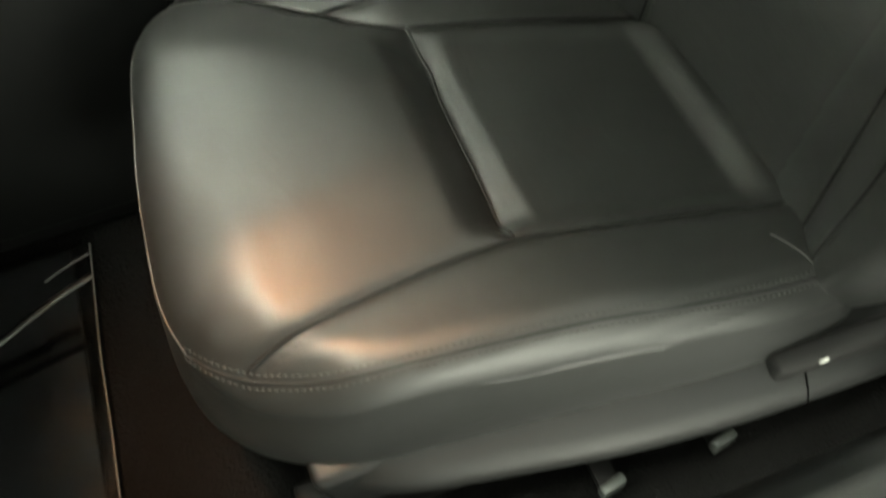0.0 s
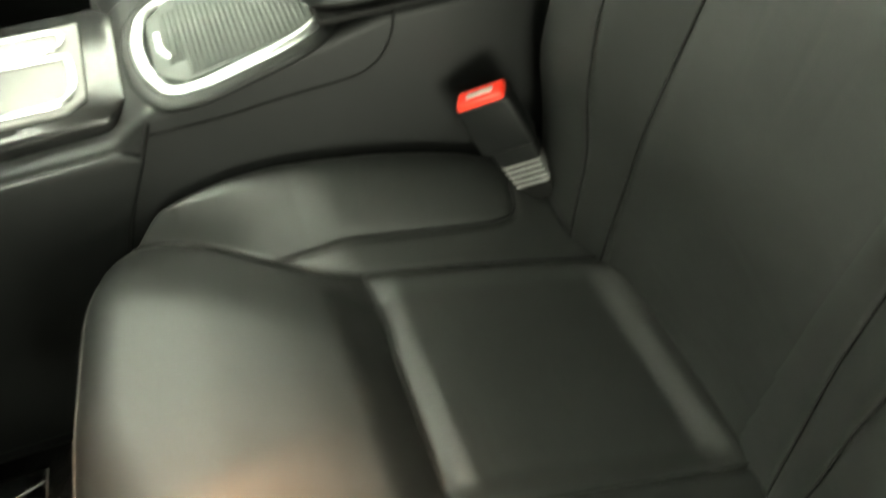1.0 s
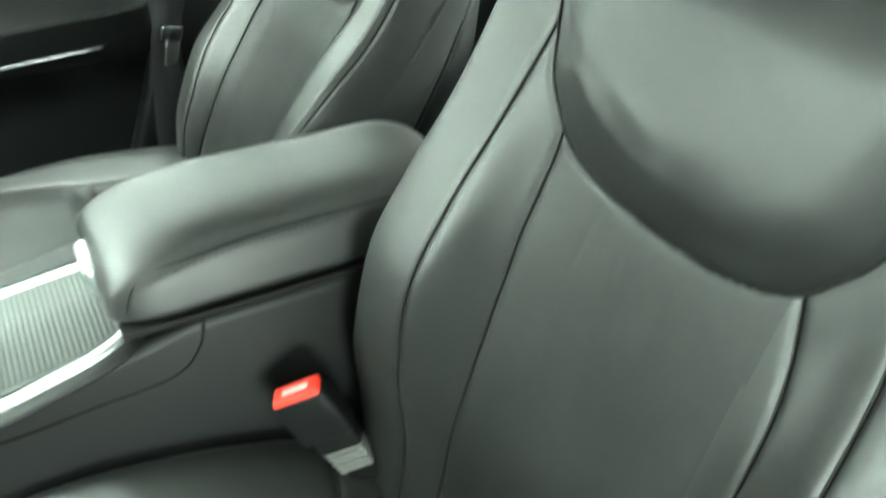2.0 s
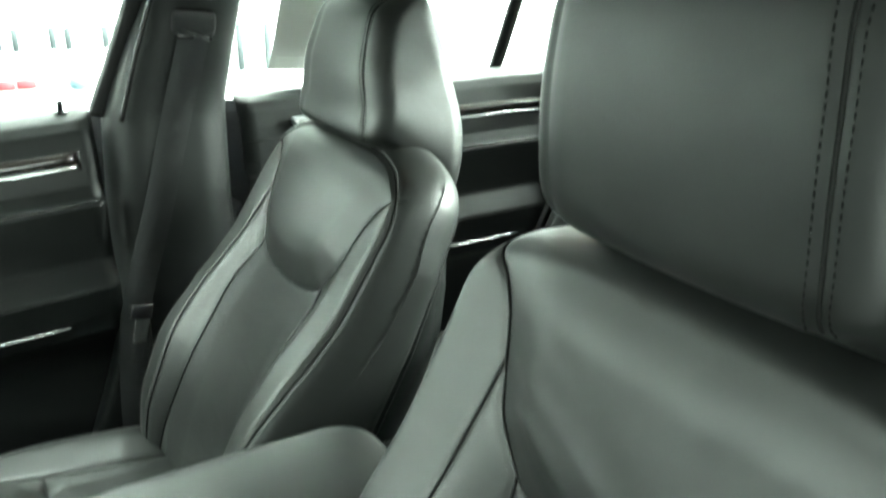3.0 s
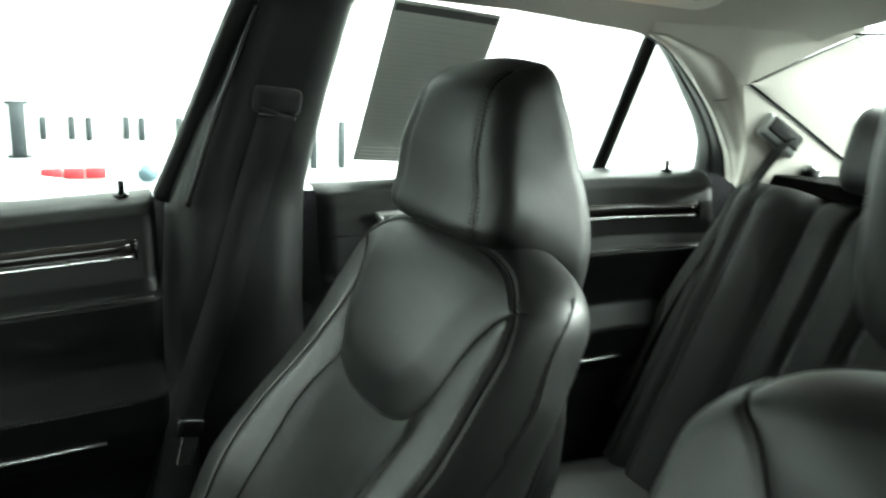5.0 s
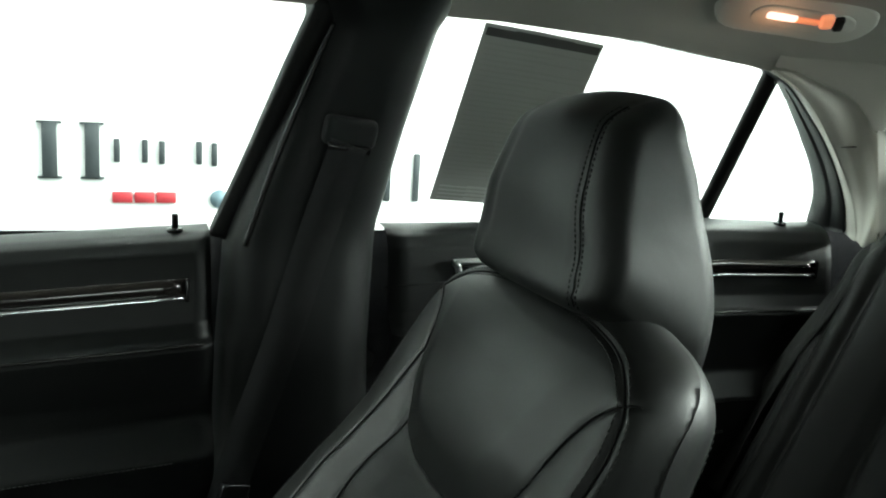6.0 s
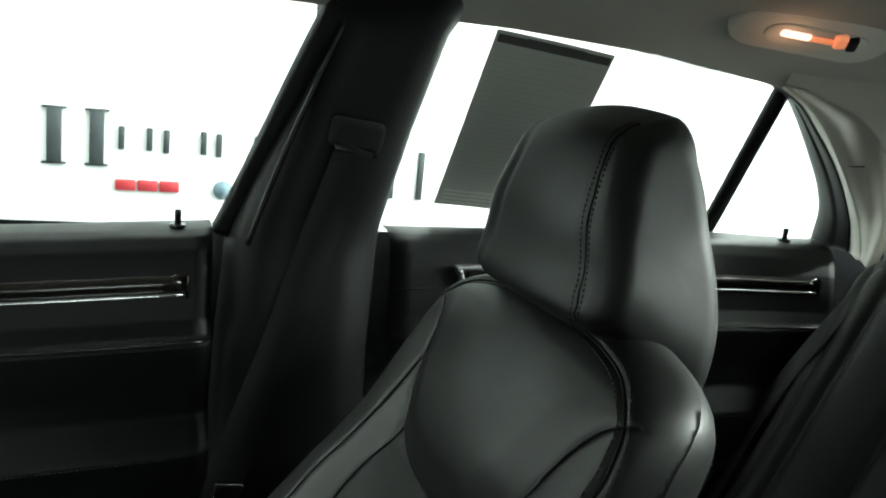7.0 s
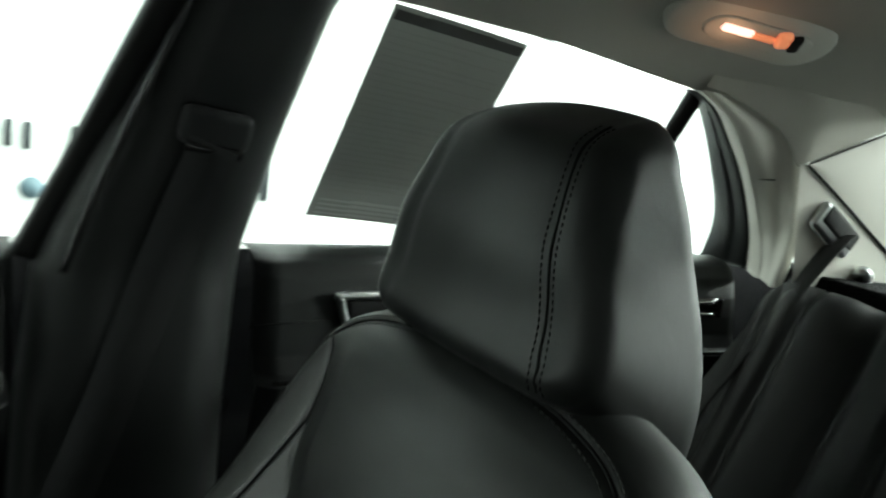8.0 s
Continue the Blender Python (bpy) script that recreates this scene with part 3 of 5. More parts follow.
def build_back(seat, O, W, U, N, inner, shape, creases, plain_edge):
    """Lays a backrest's leather, seams, stitching and shell over its shape."""
    def at(w, h, n):
        return O + np.multiply.outer(w, W) + np.multiply.outer(h, U) + np.multiply.outer(n, N)

    def on_back(w, h, lift=0.0):
        return at(w, h, float(shape.point(w, h)) + lift)

    ts = np.sin(np.linspace(-1, 1, 221) * math.pi / 2 * 0.86) / math.sin(math.pi / 2 * 0.86)
    along = (1 - (1 - np.linspace(0, 1, 250)) ** 1.3)[:, None]
    WW = np.repeat(ts[None, :] * 0.24, 250, 0)
    for _ in range(6):
        HH = -0.03 + along * (shape.crown(WW) + 0.03)
        WW = ts[None, :] * shape.side(HH)
    NN = shape.point(WW, HH) - grooves(WW, HH, shape.seams, 0.0022, 0.003, 0.3) - folds(WW, HH, creases)
    face = at(WW, HH, NN)
    rim_w = np.concatenate([WW[:, 0], WW[-1, 1:], WW[-2::-1, -1]])
    rim_h = np.concatenate([HH[:, 0], HH[-1, 1:], HH[-2::-1, -1]])
    rim = np.concatenate([face[:, 0], face[-1, 1:], face[-2::-1, -1]])
    # outward way along the outline
    dw, dh = np.gradient(rim_w), np.gradient(rim_h)
    ow, oh = -dh, dw
    size = np.hypot(ow, oh) + 1e-9
    soft = np.ones(15) / 15
    ow, oh = (np.convolve(np.pad(q / size, 7, mode="edge"), soft, "valid") for q in (ow, oh))
    out = np.outer(ow, W) + np.outer(oh, U)
    # the seat is thinner towards its top
    thick = np.interp(rim_h, [0.2, shape.knee + 0.02, shape.knee + 0.13, shape.top], [1.0, 0.85, 0.35, 0.25])[:, None]
    rings = [rim]
    rest = (np.concatenate([NN[:, 0], NN[-1, 1:], NN[-2::-1, -1]]) + 0.058)[:, None]
    draw = np.interp(rim_h, [0.2, shape.knee - 0.02, shape.knee + 0.11, shape.top], [0.014, 0.016, 0.034, 0.040])[:, None]
    fall = shape.drop * rise(rim_h, shape.knee + 0.05, shape.knee + 0.13)[:, None]
    for k in range(1, 17):
        g = math.pi / 2 * k / 16
        rings.append(rim - (draw * (1 - math.cos(g)) + fall * math.sin(g)) * out - rest * math.sin(g) * N)
    order = slice(None, None, -1) if inner < 0 else slice(None)
    side = grid(np.stack(rings, 0)[:, ::-1] if inner < 0 else np.stack(rings, 0))
    back = part("backrest", joined(grid(face[:, order]), side), LEATHER, seat, "black leather backrest with stitched shield panel")
    plain = (np.abs(WW) < shape.insert_at) & (HH < np.interp(np.abs(WW), [p for p, _ in shape.shield], [q for _, q in shape.shield]))
    lay_insert(back, plain[:, order])
    # hard shell behind
    last = rings[-1]
    c = O + 0.3 * U
    deep = ((last - c) @ N)[:, None] * N[None]
    shell = [last - 0.002 * out, last + 0.002 * out - 0.006 * N]
    for inset, behind in ((0.0, 0.030), (0.010, 0.052), (0.034, 0.070), (0.075, 0.082)):
        shell.append(last - (inset + 0.02 * (1 - thick)) * out - behind * thick * N)
    shell.append(c + (shell[-1] - c) * 0.5)
    shell.append(np.repeat((c - 0.105 * N)[None], len(last), 0))
    part("back_shell", grid(np.stack(shell, 0)[:, ::-1] if inner < 0 else np.stack(shell, 0)), VINYL, seat, "dark plastic seat back shell")
    part("shell_lip", tube((last - 0.004 * N + 0.001 * out)[::2], 0.0026, 8), VINYL, seat)
    for key, line in shape.seams.items():
        part("seam", tube([on_back(w, h, -0.0016) for w, h in plane_path(line, 12)], 0.0011, 6), SEAM, back)
    for sgn in (-1, 1):
        if sgn * plain_edge > 0:
            continue
        for off in (0.0055, -0.0055):
            line = [(sgn * (a + (off if b < shape.knee + 0.15 * shape.stretch else off * 0.6)), b + (0 if b < shape.knee + 0.15 * shape.stretch else off * 0.8)) for a, b in shape.stitch_line]
            part("stitching", stitches([on_back(w, h, 0.0004) for w, h in plane_path(line, 8)], 0.0062, 0.0038, 0.0006), THREAD, back, "pale double stitching")
    part("seam", tube((rings[-3] + 0.0002 * out)[::3], 0.0012, 6), SEAM, back)
    part("stitching", stitches(rings[10] + 0.0006 * out, 0.0062, 0.0038, 0.0006), THREAD, back)
    return back


# ---- headrests ----
def rounded_loop(hw, front, rear, rf, rr, bow, count=24):
    """A rounded rectangle across a headrest: front and rear stand, corner radii, and a bow in the front."""
    pts = []
    for cx, cy, r, a0 in ((hw, front, rf, 0), (-hw, front, rf, 90), (-hw, rear, rr, 180), (hw, rear, rr, 270)):
        ox = cx - math.copysign(r, cx)
        oy = cy - r if a0 < 180 else cy + r
        for k in range(count):
            g = radians(a0 + 90 * k / (count - 1))
            pts.append((ox + r * math.cos(g), oy + r * math.sin(g)))
        nx, ny, nr, na = {0: (-hw, front, rf, 90), 90: (-hw, rear, rr, 180), 180: (hw, rear, rr, 270), 270: (hw, front, rf, 0)}[a0]
        end = pts[-1]
        sx = nx - math.copysign(nr, nx) + nr * math.cos(radians(na))
        sy = (ny - nr if na < 180 else ny + nr) + nr * math.sin(radians(na))
        for k in range(1, count):
            s = k / count
            pts.append((end[0] + (sx - end[0]) * s, end[1] + (sy - end[1]) * s))
    p = np.array(pts)
    lift = bow * (1 - np.clip(np.abs(p[:, 0]) / hw, 0, 1) ** 2) * (p[:, 1] > (front + rear) / 2)
    p[:, 1] += lift
    return p


class Headrest:
    """Outline of a headrest: widths, rear and front stand up its height, the rounding of its top and corners."""
    def __init__(self, widths, rears, fronts, top_round, top_inset, front_corner, rear_corner, hill, tip, seam):
        self.widths, self.rears, self.fronts = widths, rears, fronts
        self.top_round, self.top_inset, self.front_corner, self.rear_corner = top_round, top_inset, front_corner, rear_corner
        self.hill, self.tip, self.seam = hill, tip, seam


DRIVER_HEAD = Headrest([0.985, 1.0, 0.985, 0.945, 0.90, 0.84], [0.135, 0.128, 0.106, 0.094], [0.010, 0.003, 0.0, 0.003, 0.010], 0.045, 0.034, 0.030, 0.038, 0.010, 0.10, [0.97, 1.0, 0.985, 0.93, 0.85])
PASSENGER_HEAD = Headrest([1.006, 1.065, 0.994, 0.884, 0.841, 0.836], [0.1495, 0.1425, 0.101, 0.0744], [-0.0028, 0.0, -0.0082, -0.0044, 0.0297], 0.0588, 0.0395, 0.0238, 0.0353, 0.0104, 0.0608, [1.08, 1.0, 0.86, 0.76, 0.68])


def build_headrest(seat, HO, W, tilt, inner, shift, wide, tall, seam_at, seam_sides, head_shape):
    hu = np.array([math.sin(tilt), 0, math.cos(tilt)])
    hn = np.array([-math.cos(tilt), 0, math.sin(tilt)])
    rows = [(0.022 * (1 - math.cos(g)), 0.022 * (1 - math.sin(g))) for g in np.linspace(0, math.pi / 2, 9)]
    rt, it = head_shape.top_round, head_shape.top_inset
    rows += [(z, 0.0) for z in np.linspace(0.022, tall - rt, 22)[1:-1]]
    rows += [(tall - rt * (1 - math.sin(g)), it * (1 - math.cos(g))) for g in np.linspace(0, math.pi / 2, 15)]
    loops = []

    def ring(z, inset, shrink=1.0):
        v = z / tall
        hw = wide * float(curve(v, [0, 0.2, 0.45, 0.7, 0.85, 1.0], head_shape.widths)) - inset
        rear = -float(curve(v, [0, 0.3, 0.7, 1], head_shape.rears)) + 0.6 * inset
        front = -float(curve(v, [0, 0.2, 0.5, 0.8, 1], head_shape.fronts)) - 0.6 * inset
        p = rounded_loop(hw, front, rear, min(head_shape.front_corner, 0.4 * (front - rear)), min(head_shape.rear_corner, 0.45 * (front - rear)), 0.007)
        mid = np.array([0.0, (front + rear) / 2])
        p = mid + (p - mid) * shrink
        # the seam draws the leather in at the front's outer edges
        p[:, 1] -= 0.0022 * np.exp(-((np.abs(p[:, 0]) - seam(v)) / 0.0035) ** 2) * (p[:, 1] > mid[1]) * shrink
        low = 0.48 * np.minimum(0, p[:, 1] + 0.02) * (1 - v) ** 1.5
        hill = head_shape.hill * v ** 3 * (1 - (p[:, 0] / wide) ** 2) + head_shape.tip * (p[:, 1] + 0.05) * v ** 4
        return HO + np.multiply.outer(p[:, 0] + shift, W) + np.multiply.outer(z + low + hill, hu) + np.multiply.outer(p[:, 1], hn)

    def seam(v):
        return seam_at * float(curve(v, [0, 0.2, 0.5, 0.8, 1.0], head_shape.seam))

    for s in (0.02, 0.3, 0.6, 0.85):
        loops.append(ring(0.0, 0.022, s))
    for z, inset in rows:
        loops.append(ring(z, inset))
    for s in (0.85, 0.6, 0.3, 0.02):
        loops.append(ring(tall, it, s))
    loops = np.array(loops)
    closed = np.concatenate([loops, loops[:, :1]], 1)
    if inner < 0:
        closed = closed[:, ::-1]
    head = part("headrest", grid(closed), LEATHER, seat, "black leather headrest with double stitched seams")
    for sgn in seam_sides:
        for off in (0.0, 0.0060, -0.0060):
            pts = []
            for i in range(8, 4 + len(rows) - 7):
                v = rows[i - 4][0] / tall
                lw, ln = (loops[i] - HO) @ W - shift, (loops[i] - HO) @ hn
                fore = np.where(ln > ln.max() - 0.034)[0]
                fore = fore[np.argsort(lw[fore])]
                pts.append([float(np.interp(sgn * (seam(v) + off), lw[fore], loops[i][fore, k])) for k in range(3)])
            path = smooth_path(pts, 4)
            if off == 0.0:
                part("seam", tube(path, 0.0013, 6), SEAM, head)
            else:
                part("stitching", stitches([q + Vector(hn) * 0.0004 for q in path], 0.0050, 0.0028, 0.0006), SEAM, head)
    for sgn in (-1, 1):
        base = HO + sgn * 0.06 * W - 0.06 * hn
        part("headrest_post", tube([base - 0.06 * hu, base + 0.05 * hu], 0.006, 12), STEEL, head)
    return head


def front_seat(name, cy, inner, dx, recline, label, foot, shape, creases, plain_edge, head_at, head_tilt, head_shift, head_wide, head_tall, seam_at, head_shape):
    """A front seat; inner: +1 where its inner side lies to +y. foot: of the backrest; plain_edge: the side whose edge seam has no stitches; head_at: lower front edge of the headrest."""
    seat = thing(name, (dx - 0.1, cy, 0.27), label, "car seat", "front seats")

    def on_cushion(x, w, lift=0.0):
        return (x + dx, cy + inner * (w + CUSHION_SHIFT), float(cushion_point(x, w)) + lift)

    # cushion
    ts = np.sin(np.linspace(-1, 1, 151) * math.pi / 2 * 0.86) / math.sin(math.pi / 2 * 0.86)
    along = dense(0.0, 1.0, 170, "b")[:, None]
    WW = np.repeat(ts[None, :] * 0.22, 170, 0)
    for _ in range(5):
        XX = CUSHION_X[0] + along * (cushion_front(WW) - CUSHION_X[0])
        lo, hi = cushion_straight(XX)
        WW = (lo + hi) / 2 + ts[None, :] * (hi - lo) / 2
    ZZ = cushion_point(XX, WW) - grooves(XX, WW, CUSHION_SEAMS)
    top = np.stack([XX + dx, cy + inner * (WW + CUSHION_SHIFT), ZZ], -1)
    if inner > 0:
        top = top[:, ::-1]
    # skirt under the rounded edge
    rim = np.concatenate([top[:, 0], top[-1, 1:], top[-2::-1, -1]])
    mid = np.array([dx - 0.1, cy + inner * CUSHION_SHIFT, 0])
    rings = [rim]
    for down, s in ((0.12, 1.008), (0.26, 1.017), (0.42, 1.026), (0.58, 1.033), (0.74, 1.036), (0.87, 1.031), (0.96, 1.016), (1.0, 0.97)):
        r = mid + (rim - mid) * s
        r[:, 2] = rim[:, 2] + (0.426 - rim[:, 2]) * down
        rings.append(r)
    skirt = grid(np.stack(rings[::-1], 0))
    pad = part("cushion", joined(grid(top), skirt), LEATHER, seat, "black leather cushion with raised side bolsters")
    plain = (XX > -0.117) & (np.abs(WW) < panel_edge(XX, WW))
    lay_insert(pad, plain[:, ::-1] if inner > 0 else plain)
    for key, line in CUSHION_SEAMS.items():
        pts = [on_cushion(x, w, -0.0015) for x, w in plane_path(line, 10)]
        part("seam", tube(pts, 0.0011, 6), SEAM, seat)
    # piped front edge and double stitched outer edge
    front = [(float(cushion_front(w)) + 0.0035, float(w)) for w in np.linspace(0.205, -0.104, 60)]
    part("piping", tube([on_cushion(x, w, 0.0003) for x, w in front], 0.0010, 6), PIPING, seat, "thin worn grey edge piping")
    for off in (0.0145, 0.023):
        edge = [(x, float(cushion_sides(x)[0]) + off) for x in np.concatenate([-0.372 + 0.03 * np.linspace(0, 1, 30) ** 2, np.linspace(-0.340, 0.10, 120)])]
        part("stitching", stitches([on_cushion(x, w, 0.0006) for x, w in edge], 0.0052, 0.0032, 0.0006), THREAD, seat, "light grey double stitching")
    edge = [(x, float(cushion_sides(x)[0]) + 0.019) for x in np.concatenate([-0.370 + 0.03 * np.linspace(0, 1, 20) ** 2, np.linspace(-0.338, 0.12, 60)])]
    part("seam", tube([on_cushion(x, w, -0.0012) for x, w in edge], 0.0016, 6), SEAM, seat)
    thin = plane_path([(0.078, -0.168), (0.091, -0.189), (0.101, -0.213)], 8)
    part("piping", tube([on_cushion(x, w, 0.0002) for x, w in thin], 0.0008, 6), PIPING, seat)
    # seat base: plastic side shield, rails
    yo = cy - inner * 0.222
    sides = ((0.030, 0.474), (0.004, 0.454), (-0.010, 0.446), (-0.020, 0.435), (-0.026, 0.424), (-0.024, 0.417), (-0.012, 0.415), (0.02, 0.42))

    def shield_rows(xa, xb):
        rows = []
        for x in np.linspace(xa, xb, 30):
            lean = float(curve(x, [-0.34, -0.30, -0.25, -0.16, -0.05, 0.07, 0.22], [0.085, 0.061, 0.037, 0.017, -0.003, -0.014, -0.020]))
            rows.append([(x + dx, yo + inner * (lean + a), z) for a, z in sides])
        return np.array(rows if inner < 0 else rows[::-1])

    shield = part("side_shield", grid(shield_rows(-0.318, 0.083)), PLASTIC, seat, "black plastic seat side shield")
    part("rear_shield", grid(shield_rows(0.085, 0.215)), PLASTIC, seat)
    part("seat_switch", block(0.115, 0.022, 0.024, 0.007, m=pose(dx + 0.112, yo - inner * 0.014, 0.455, 0, 0, -3 * inner)), DARK, shield, "black seat switch")
    part("switch_mark", block(0.008, 0.002, 0.006, 0.0008, 1, m=pose(dx + 0.094, yo - inner * 0.024, 0.464)), PALEPRINT, shield)
    part("base", prism([(dx - 0.32, 0.45), (dx - 0.30, 0.36), (dx + 0.18, 0.36), (dx + 0.18, 0.46)], (cy - 0.19, cy + 0.19), "y", 0.01), PLASTIC, seat)
    for side in (-1, 1):
        part("rail", block(0.52, 0.035, 0.09, 0.006, m=pose(dx - 0.08, cy + side * 0.165, 0.315)), DARK, seat)
        for bx0 in (-0.072, 0.043):
            part("rail_clip", block(0.026, 0.010, 0.018, 0.003, m=pose(dx + bx0, cy + side * 0.246, 0.326, 0, 0, 12)), RIBS, seat, "small grey rail clip")
            part("clip_foot", block(0.020, 0.075, 0.010, 0.002, m=pose(dx + bx0, cy + side * 0.213, 0.318)), DARK, seat)

    # backrest, in its own leaning frame, and headrest on two posts
    r = radians(recline)
    W = np.array([0, inner, 0.0])
    build_back(seat, np.array([foot[0], cy, foot[1]]), W, np.array([math.sin(r), 0, math.cos(r)]), np.array([-math.cos(r), 0, math.sin(r)]), inner, shape, creases, plain_edge)
    build_headrest(seat, np.array([head_at[0], cy, head_at[1]]), W, radians(head_tilt), inner, head_shift, head_wide, head_tall, seam_at, (-inner,), head_shape)
    return seat


DRIVER_BACK = Backrest(0.450, 0.93, [-0.48, -0.42, -0.33, -0.25, -0.16, -0.09, 0.0, 0.08, 0.2], [-0.022, -0.004, 0.012, 0.026, 0.032, 0.034, 0.034, 0.036, 0.036], [-0.012, 0.008, 0.030, 0.045, 0.050, 0.049, 0.040, 0.040, 0.036], [0.006, 0.030, 0.050, 0.078, 0.092, 0.082, 0.060, 0.046, 0.036], [0.010, 0.034, 0.060, 0.088, 0.097, 0.084, 0.062, 0.050, 0.036], 0.105, 0.97, 0.643, 0.035, False, [0.215, 0.244, 0.258, 0.258, 0.248, 0.243, 0.240], 0.085, 0.050)
PASSENGER_BACK = Backrest(0.371, 1.0, [-0.40, -0.37, -0.29, -0.20, -0.10, -0.05, 0.0, 0.08, 0.2], [0.010, 0.022, 0.040, 0.050, 0.046, 0.042, 0.036, 0.036, 0.034], [0.026, 0.040, 0.062, 0.070, 0.062, 0.052, 0.040, 0.038, 0.034], [0.050, 0.066, 0.090, 0.095, 0.082, 0.068, 0.056, 0.046, 0.036], [0.048, 0.064, 0.092, 0.100, 0.080, 0.066, 0.056, 0.050, 0.036], 0.118, 0.868, 0.602, 0.0, True, [0.202, 0.213, 0.219, 0.221, 0.222, 0.222, 0.220], 0.060)
DRIVER_FOLDS = [(0.16, 0.560, -0.04, 0.478, 0.011, 0.0007), (0.15, 0.538, -0.01, 0.463, 0.008, 0.0006), (0.17, 0.585, -0.02, 0.505, 0.010, 0.0006), (0.135, 0.512, 0.0, 0.452, 0.006, 0.0006), (0.055, 0.43, 0.050, 0.26, 0.0025, 0.0006), (0.015, 0.42, 0.010, 0.24, 0.0025, 0.0005), (-0.03, 0.42, -0.032, 0.27, 0.003, 0.0004)]
driver = front_seat("driver_seat", -0.375, 1, 0.0, 17, "black leather driver seat with grey stitching", (0.115, 0.485), DRIVER_BACK, DRIVER_FOLDS, 1, (0.226, 1.104), 0, 0.020, 0.122, 0.168, 0.093, DRIVER_HEAD)
passenger = front_seat("passenger_seat", 0.385, -1, 0.065, 28, "black leather passenger seat beside the console", (0.150, 0.500), PASSENGER_BACK, [], 0, (0.3655, 1.022), 13.5, -0.0161, 0.1294, 0.1955, 0.098, PASSENGER_HEAD)

# ---- centre console ----
console = thing("centre_console", (-0.1, 0, 0.27), "black centre console with chrome rimmed tray and padded armrest", "console")
part("body", prism([(-0.62, 0.27), (-0.62, 0.655), (-0.285, 0.668), (-0.262, 0.690), (-0.235, 0.696), (-0.095, 0.724), (-0.04, 0.737), (0.36, 0.737), (0.40, 0.70), (0.43, 0.27)], (-0.113, 0.090), "y", 0.012, 4), PLASTIC, console, "black grained console body")
for sy in (-1, 1):
    part("front_cheek", prism([(-0.62, 0.30), (-0.62, 0.648), (-0.285, 0.662), (-0.266, 0.652), (-0.30, 0.58), (-0.325, 0.50), (-0.335, 0.30)], ((-0.119, -0.105) if sy < 0 else (0.082, 0.096)), "y", 0.005), VINYL, console)
    part("panel_joint", tube(smooth_path([(-0.256, (-0.1145 if sy < 0 else 0.0915), 0.684), (-0.268, (-0.1145 if sy < 0 else 0.0915), 0.655), (-0.300, (-0.1145 if sy < 0 else 0.0915), 0.58), (-0.322, (-0.1145 if sy < 0 else 0.0915), 0.50), (-0.33, (-0.1145 if sy < 0 else 0.0915), 0.40)], 8), 0.0022, 6), DARK, console)
    part("panel_joint", tube(smooth_path([(x, (-0.1138 if sy < 0 else 0.0908), z) for x, z in ((-0.258, 0.671), (-0.192, 0.672), (-0.13, 0.677), (-0.078, 0.680), (-0.056, 0.688), (-0.045, 0.700), (-0.037, 0.716), (-0.033, 0.738))], 8), 0.0012, 6), DARK, console)
# tray with its sliding slatted cover and chrome rim
rim = smooth_path([(-0.080, -0.078, 0.7305), (-0.100, -0.096, 0.727), (-0.125, -0.105, 0.722), (-0.165, -0.108, 0.713), (-0.205, -0.109, 0.704), (-0.230, -0.100, 0.699), (-0.243, -0.070, 0.696), (-0.249, -0.035, 0.695), (-0.248, 0.000, 0.695), (-0.238, 0.030, 0.697), (-0.215, 0.041, 0.702), (-0.165, 0.036, 0.713), (-0.105, 0.028, 0.726)], 8)
part("chrome_rim", tube([p + Vector((0, 0, 0.002)) for p in rim], 0.0066, 12, flat=0.5), SATIN, console, "bright chrome tray rim")
part("tray_surround", tube([p + Vector((-0.004 if p.x < -0.2 else 0, -0.006 if p.y < -0.05 else 0.006 if p.y > 0.02 else 0, -0.004)) for p in rim], 0.013, 10, flat=0.45), PLASTIC, console)
tray = part("tray_cover", prism([(-0.238, -0.075), (-0.215, -0.100), (-0.095, -0.098), (-0.085, 0.028), (-0.215, 0.036), (-0.238, 0.015)], (0.0, 0.006), "z", 0.002), RIBS, console, "dark ribbed sliding tray cover")
for v in tray.data.vertices:
    v.co.z += 0.6965 + (v.co.x + 0.235) * 0.195
for i in range(28):
    x = -0.222 + i * 0.0049
    z = 0.7029 + (x + 0.235) * 0.195
    part("slat", strap([(x, -0.094 if x > -0.212 else -0.07, z), (x, 0.028 if x > -0.212 else 0.015, z)], 0.00485, 0.0003, (1, 0, 0.19)), RIBS, tray)
part("tray_handle", tube(smooth_path([(-0.222, -0.060, 0.7055), (-0.229, -0.042, 0.7045), (-0.230, -0.015, 0.704)], 8), 0.004, 8, flat=0.6), CHROME, tray, "small chrome pull bar")

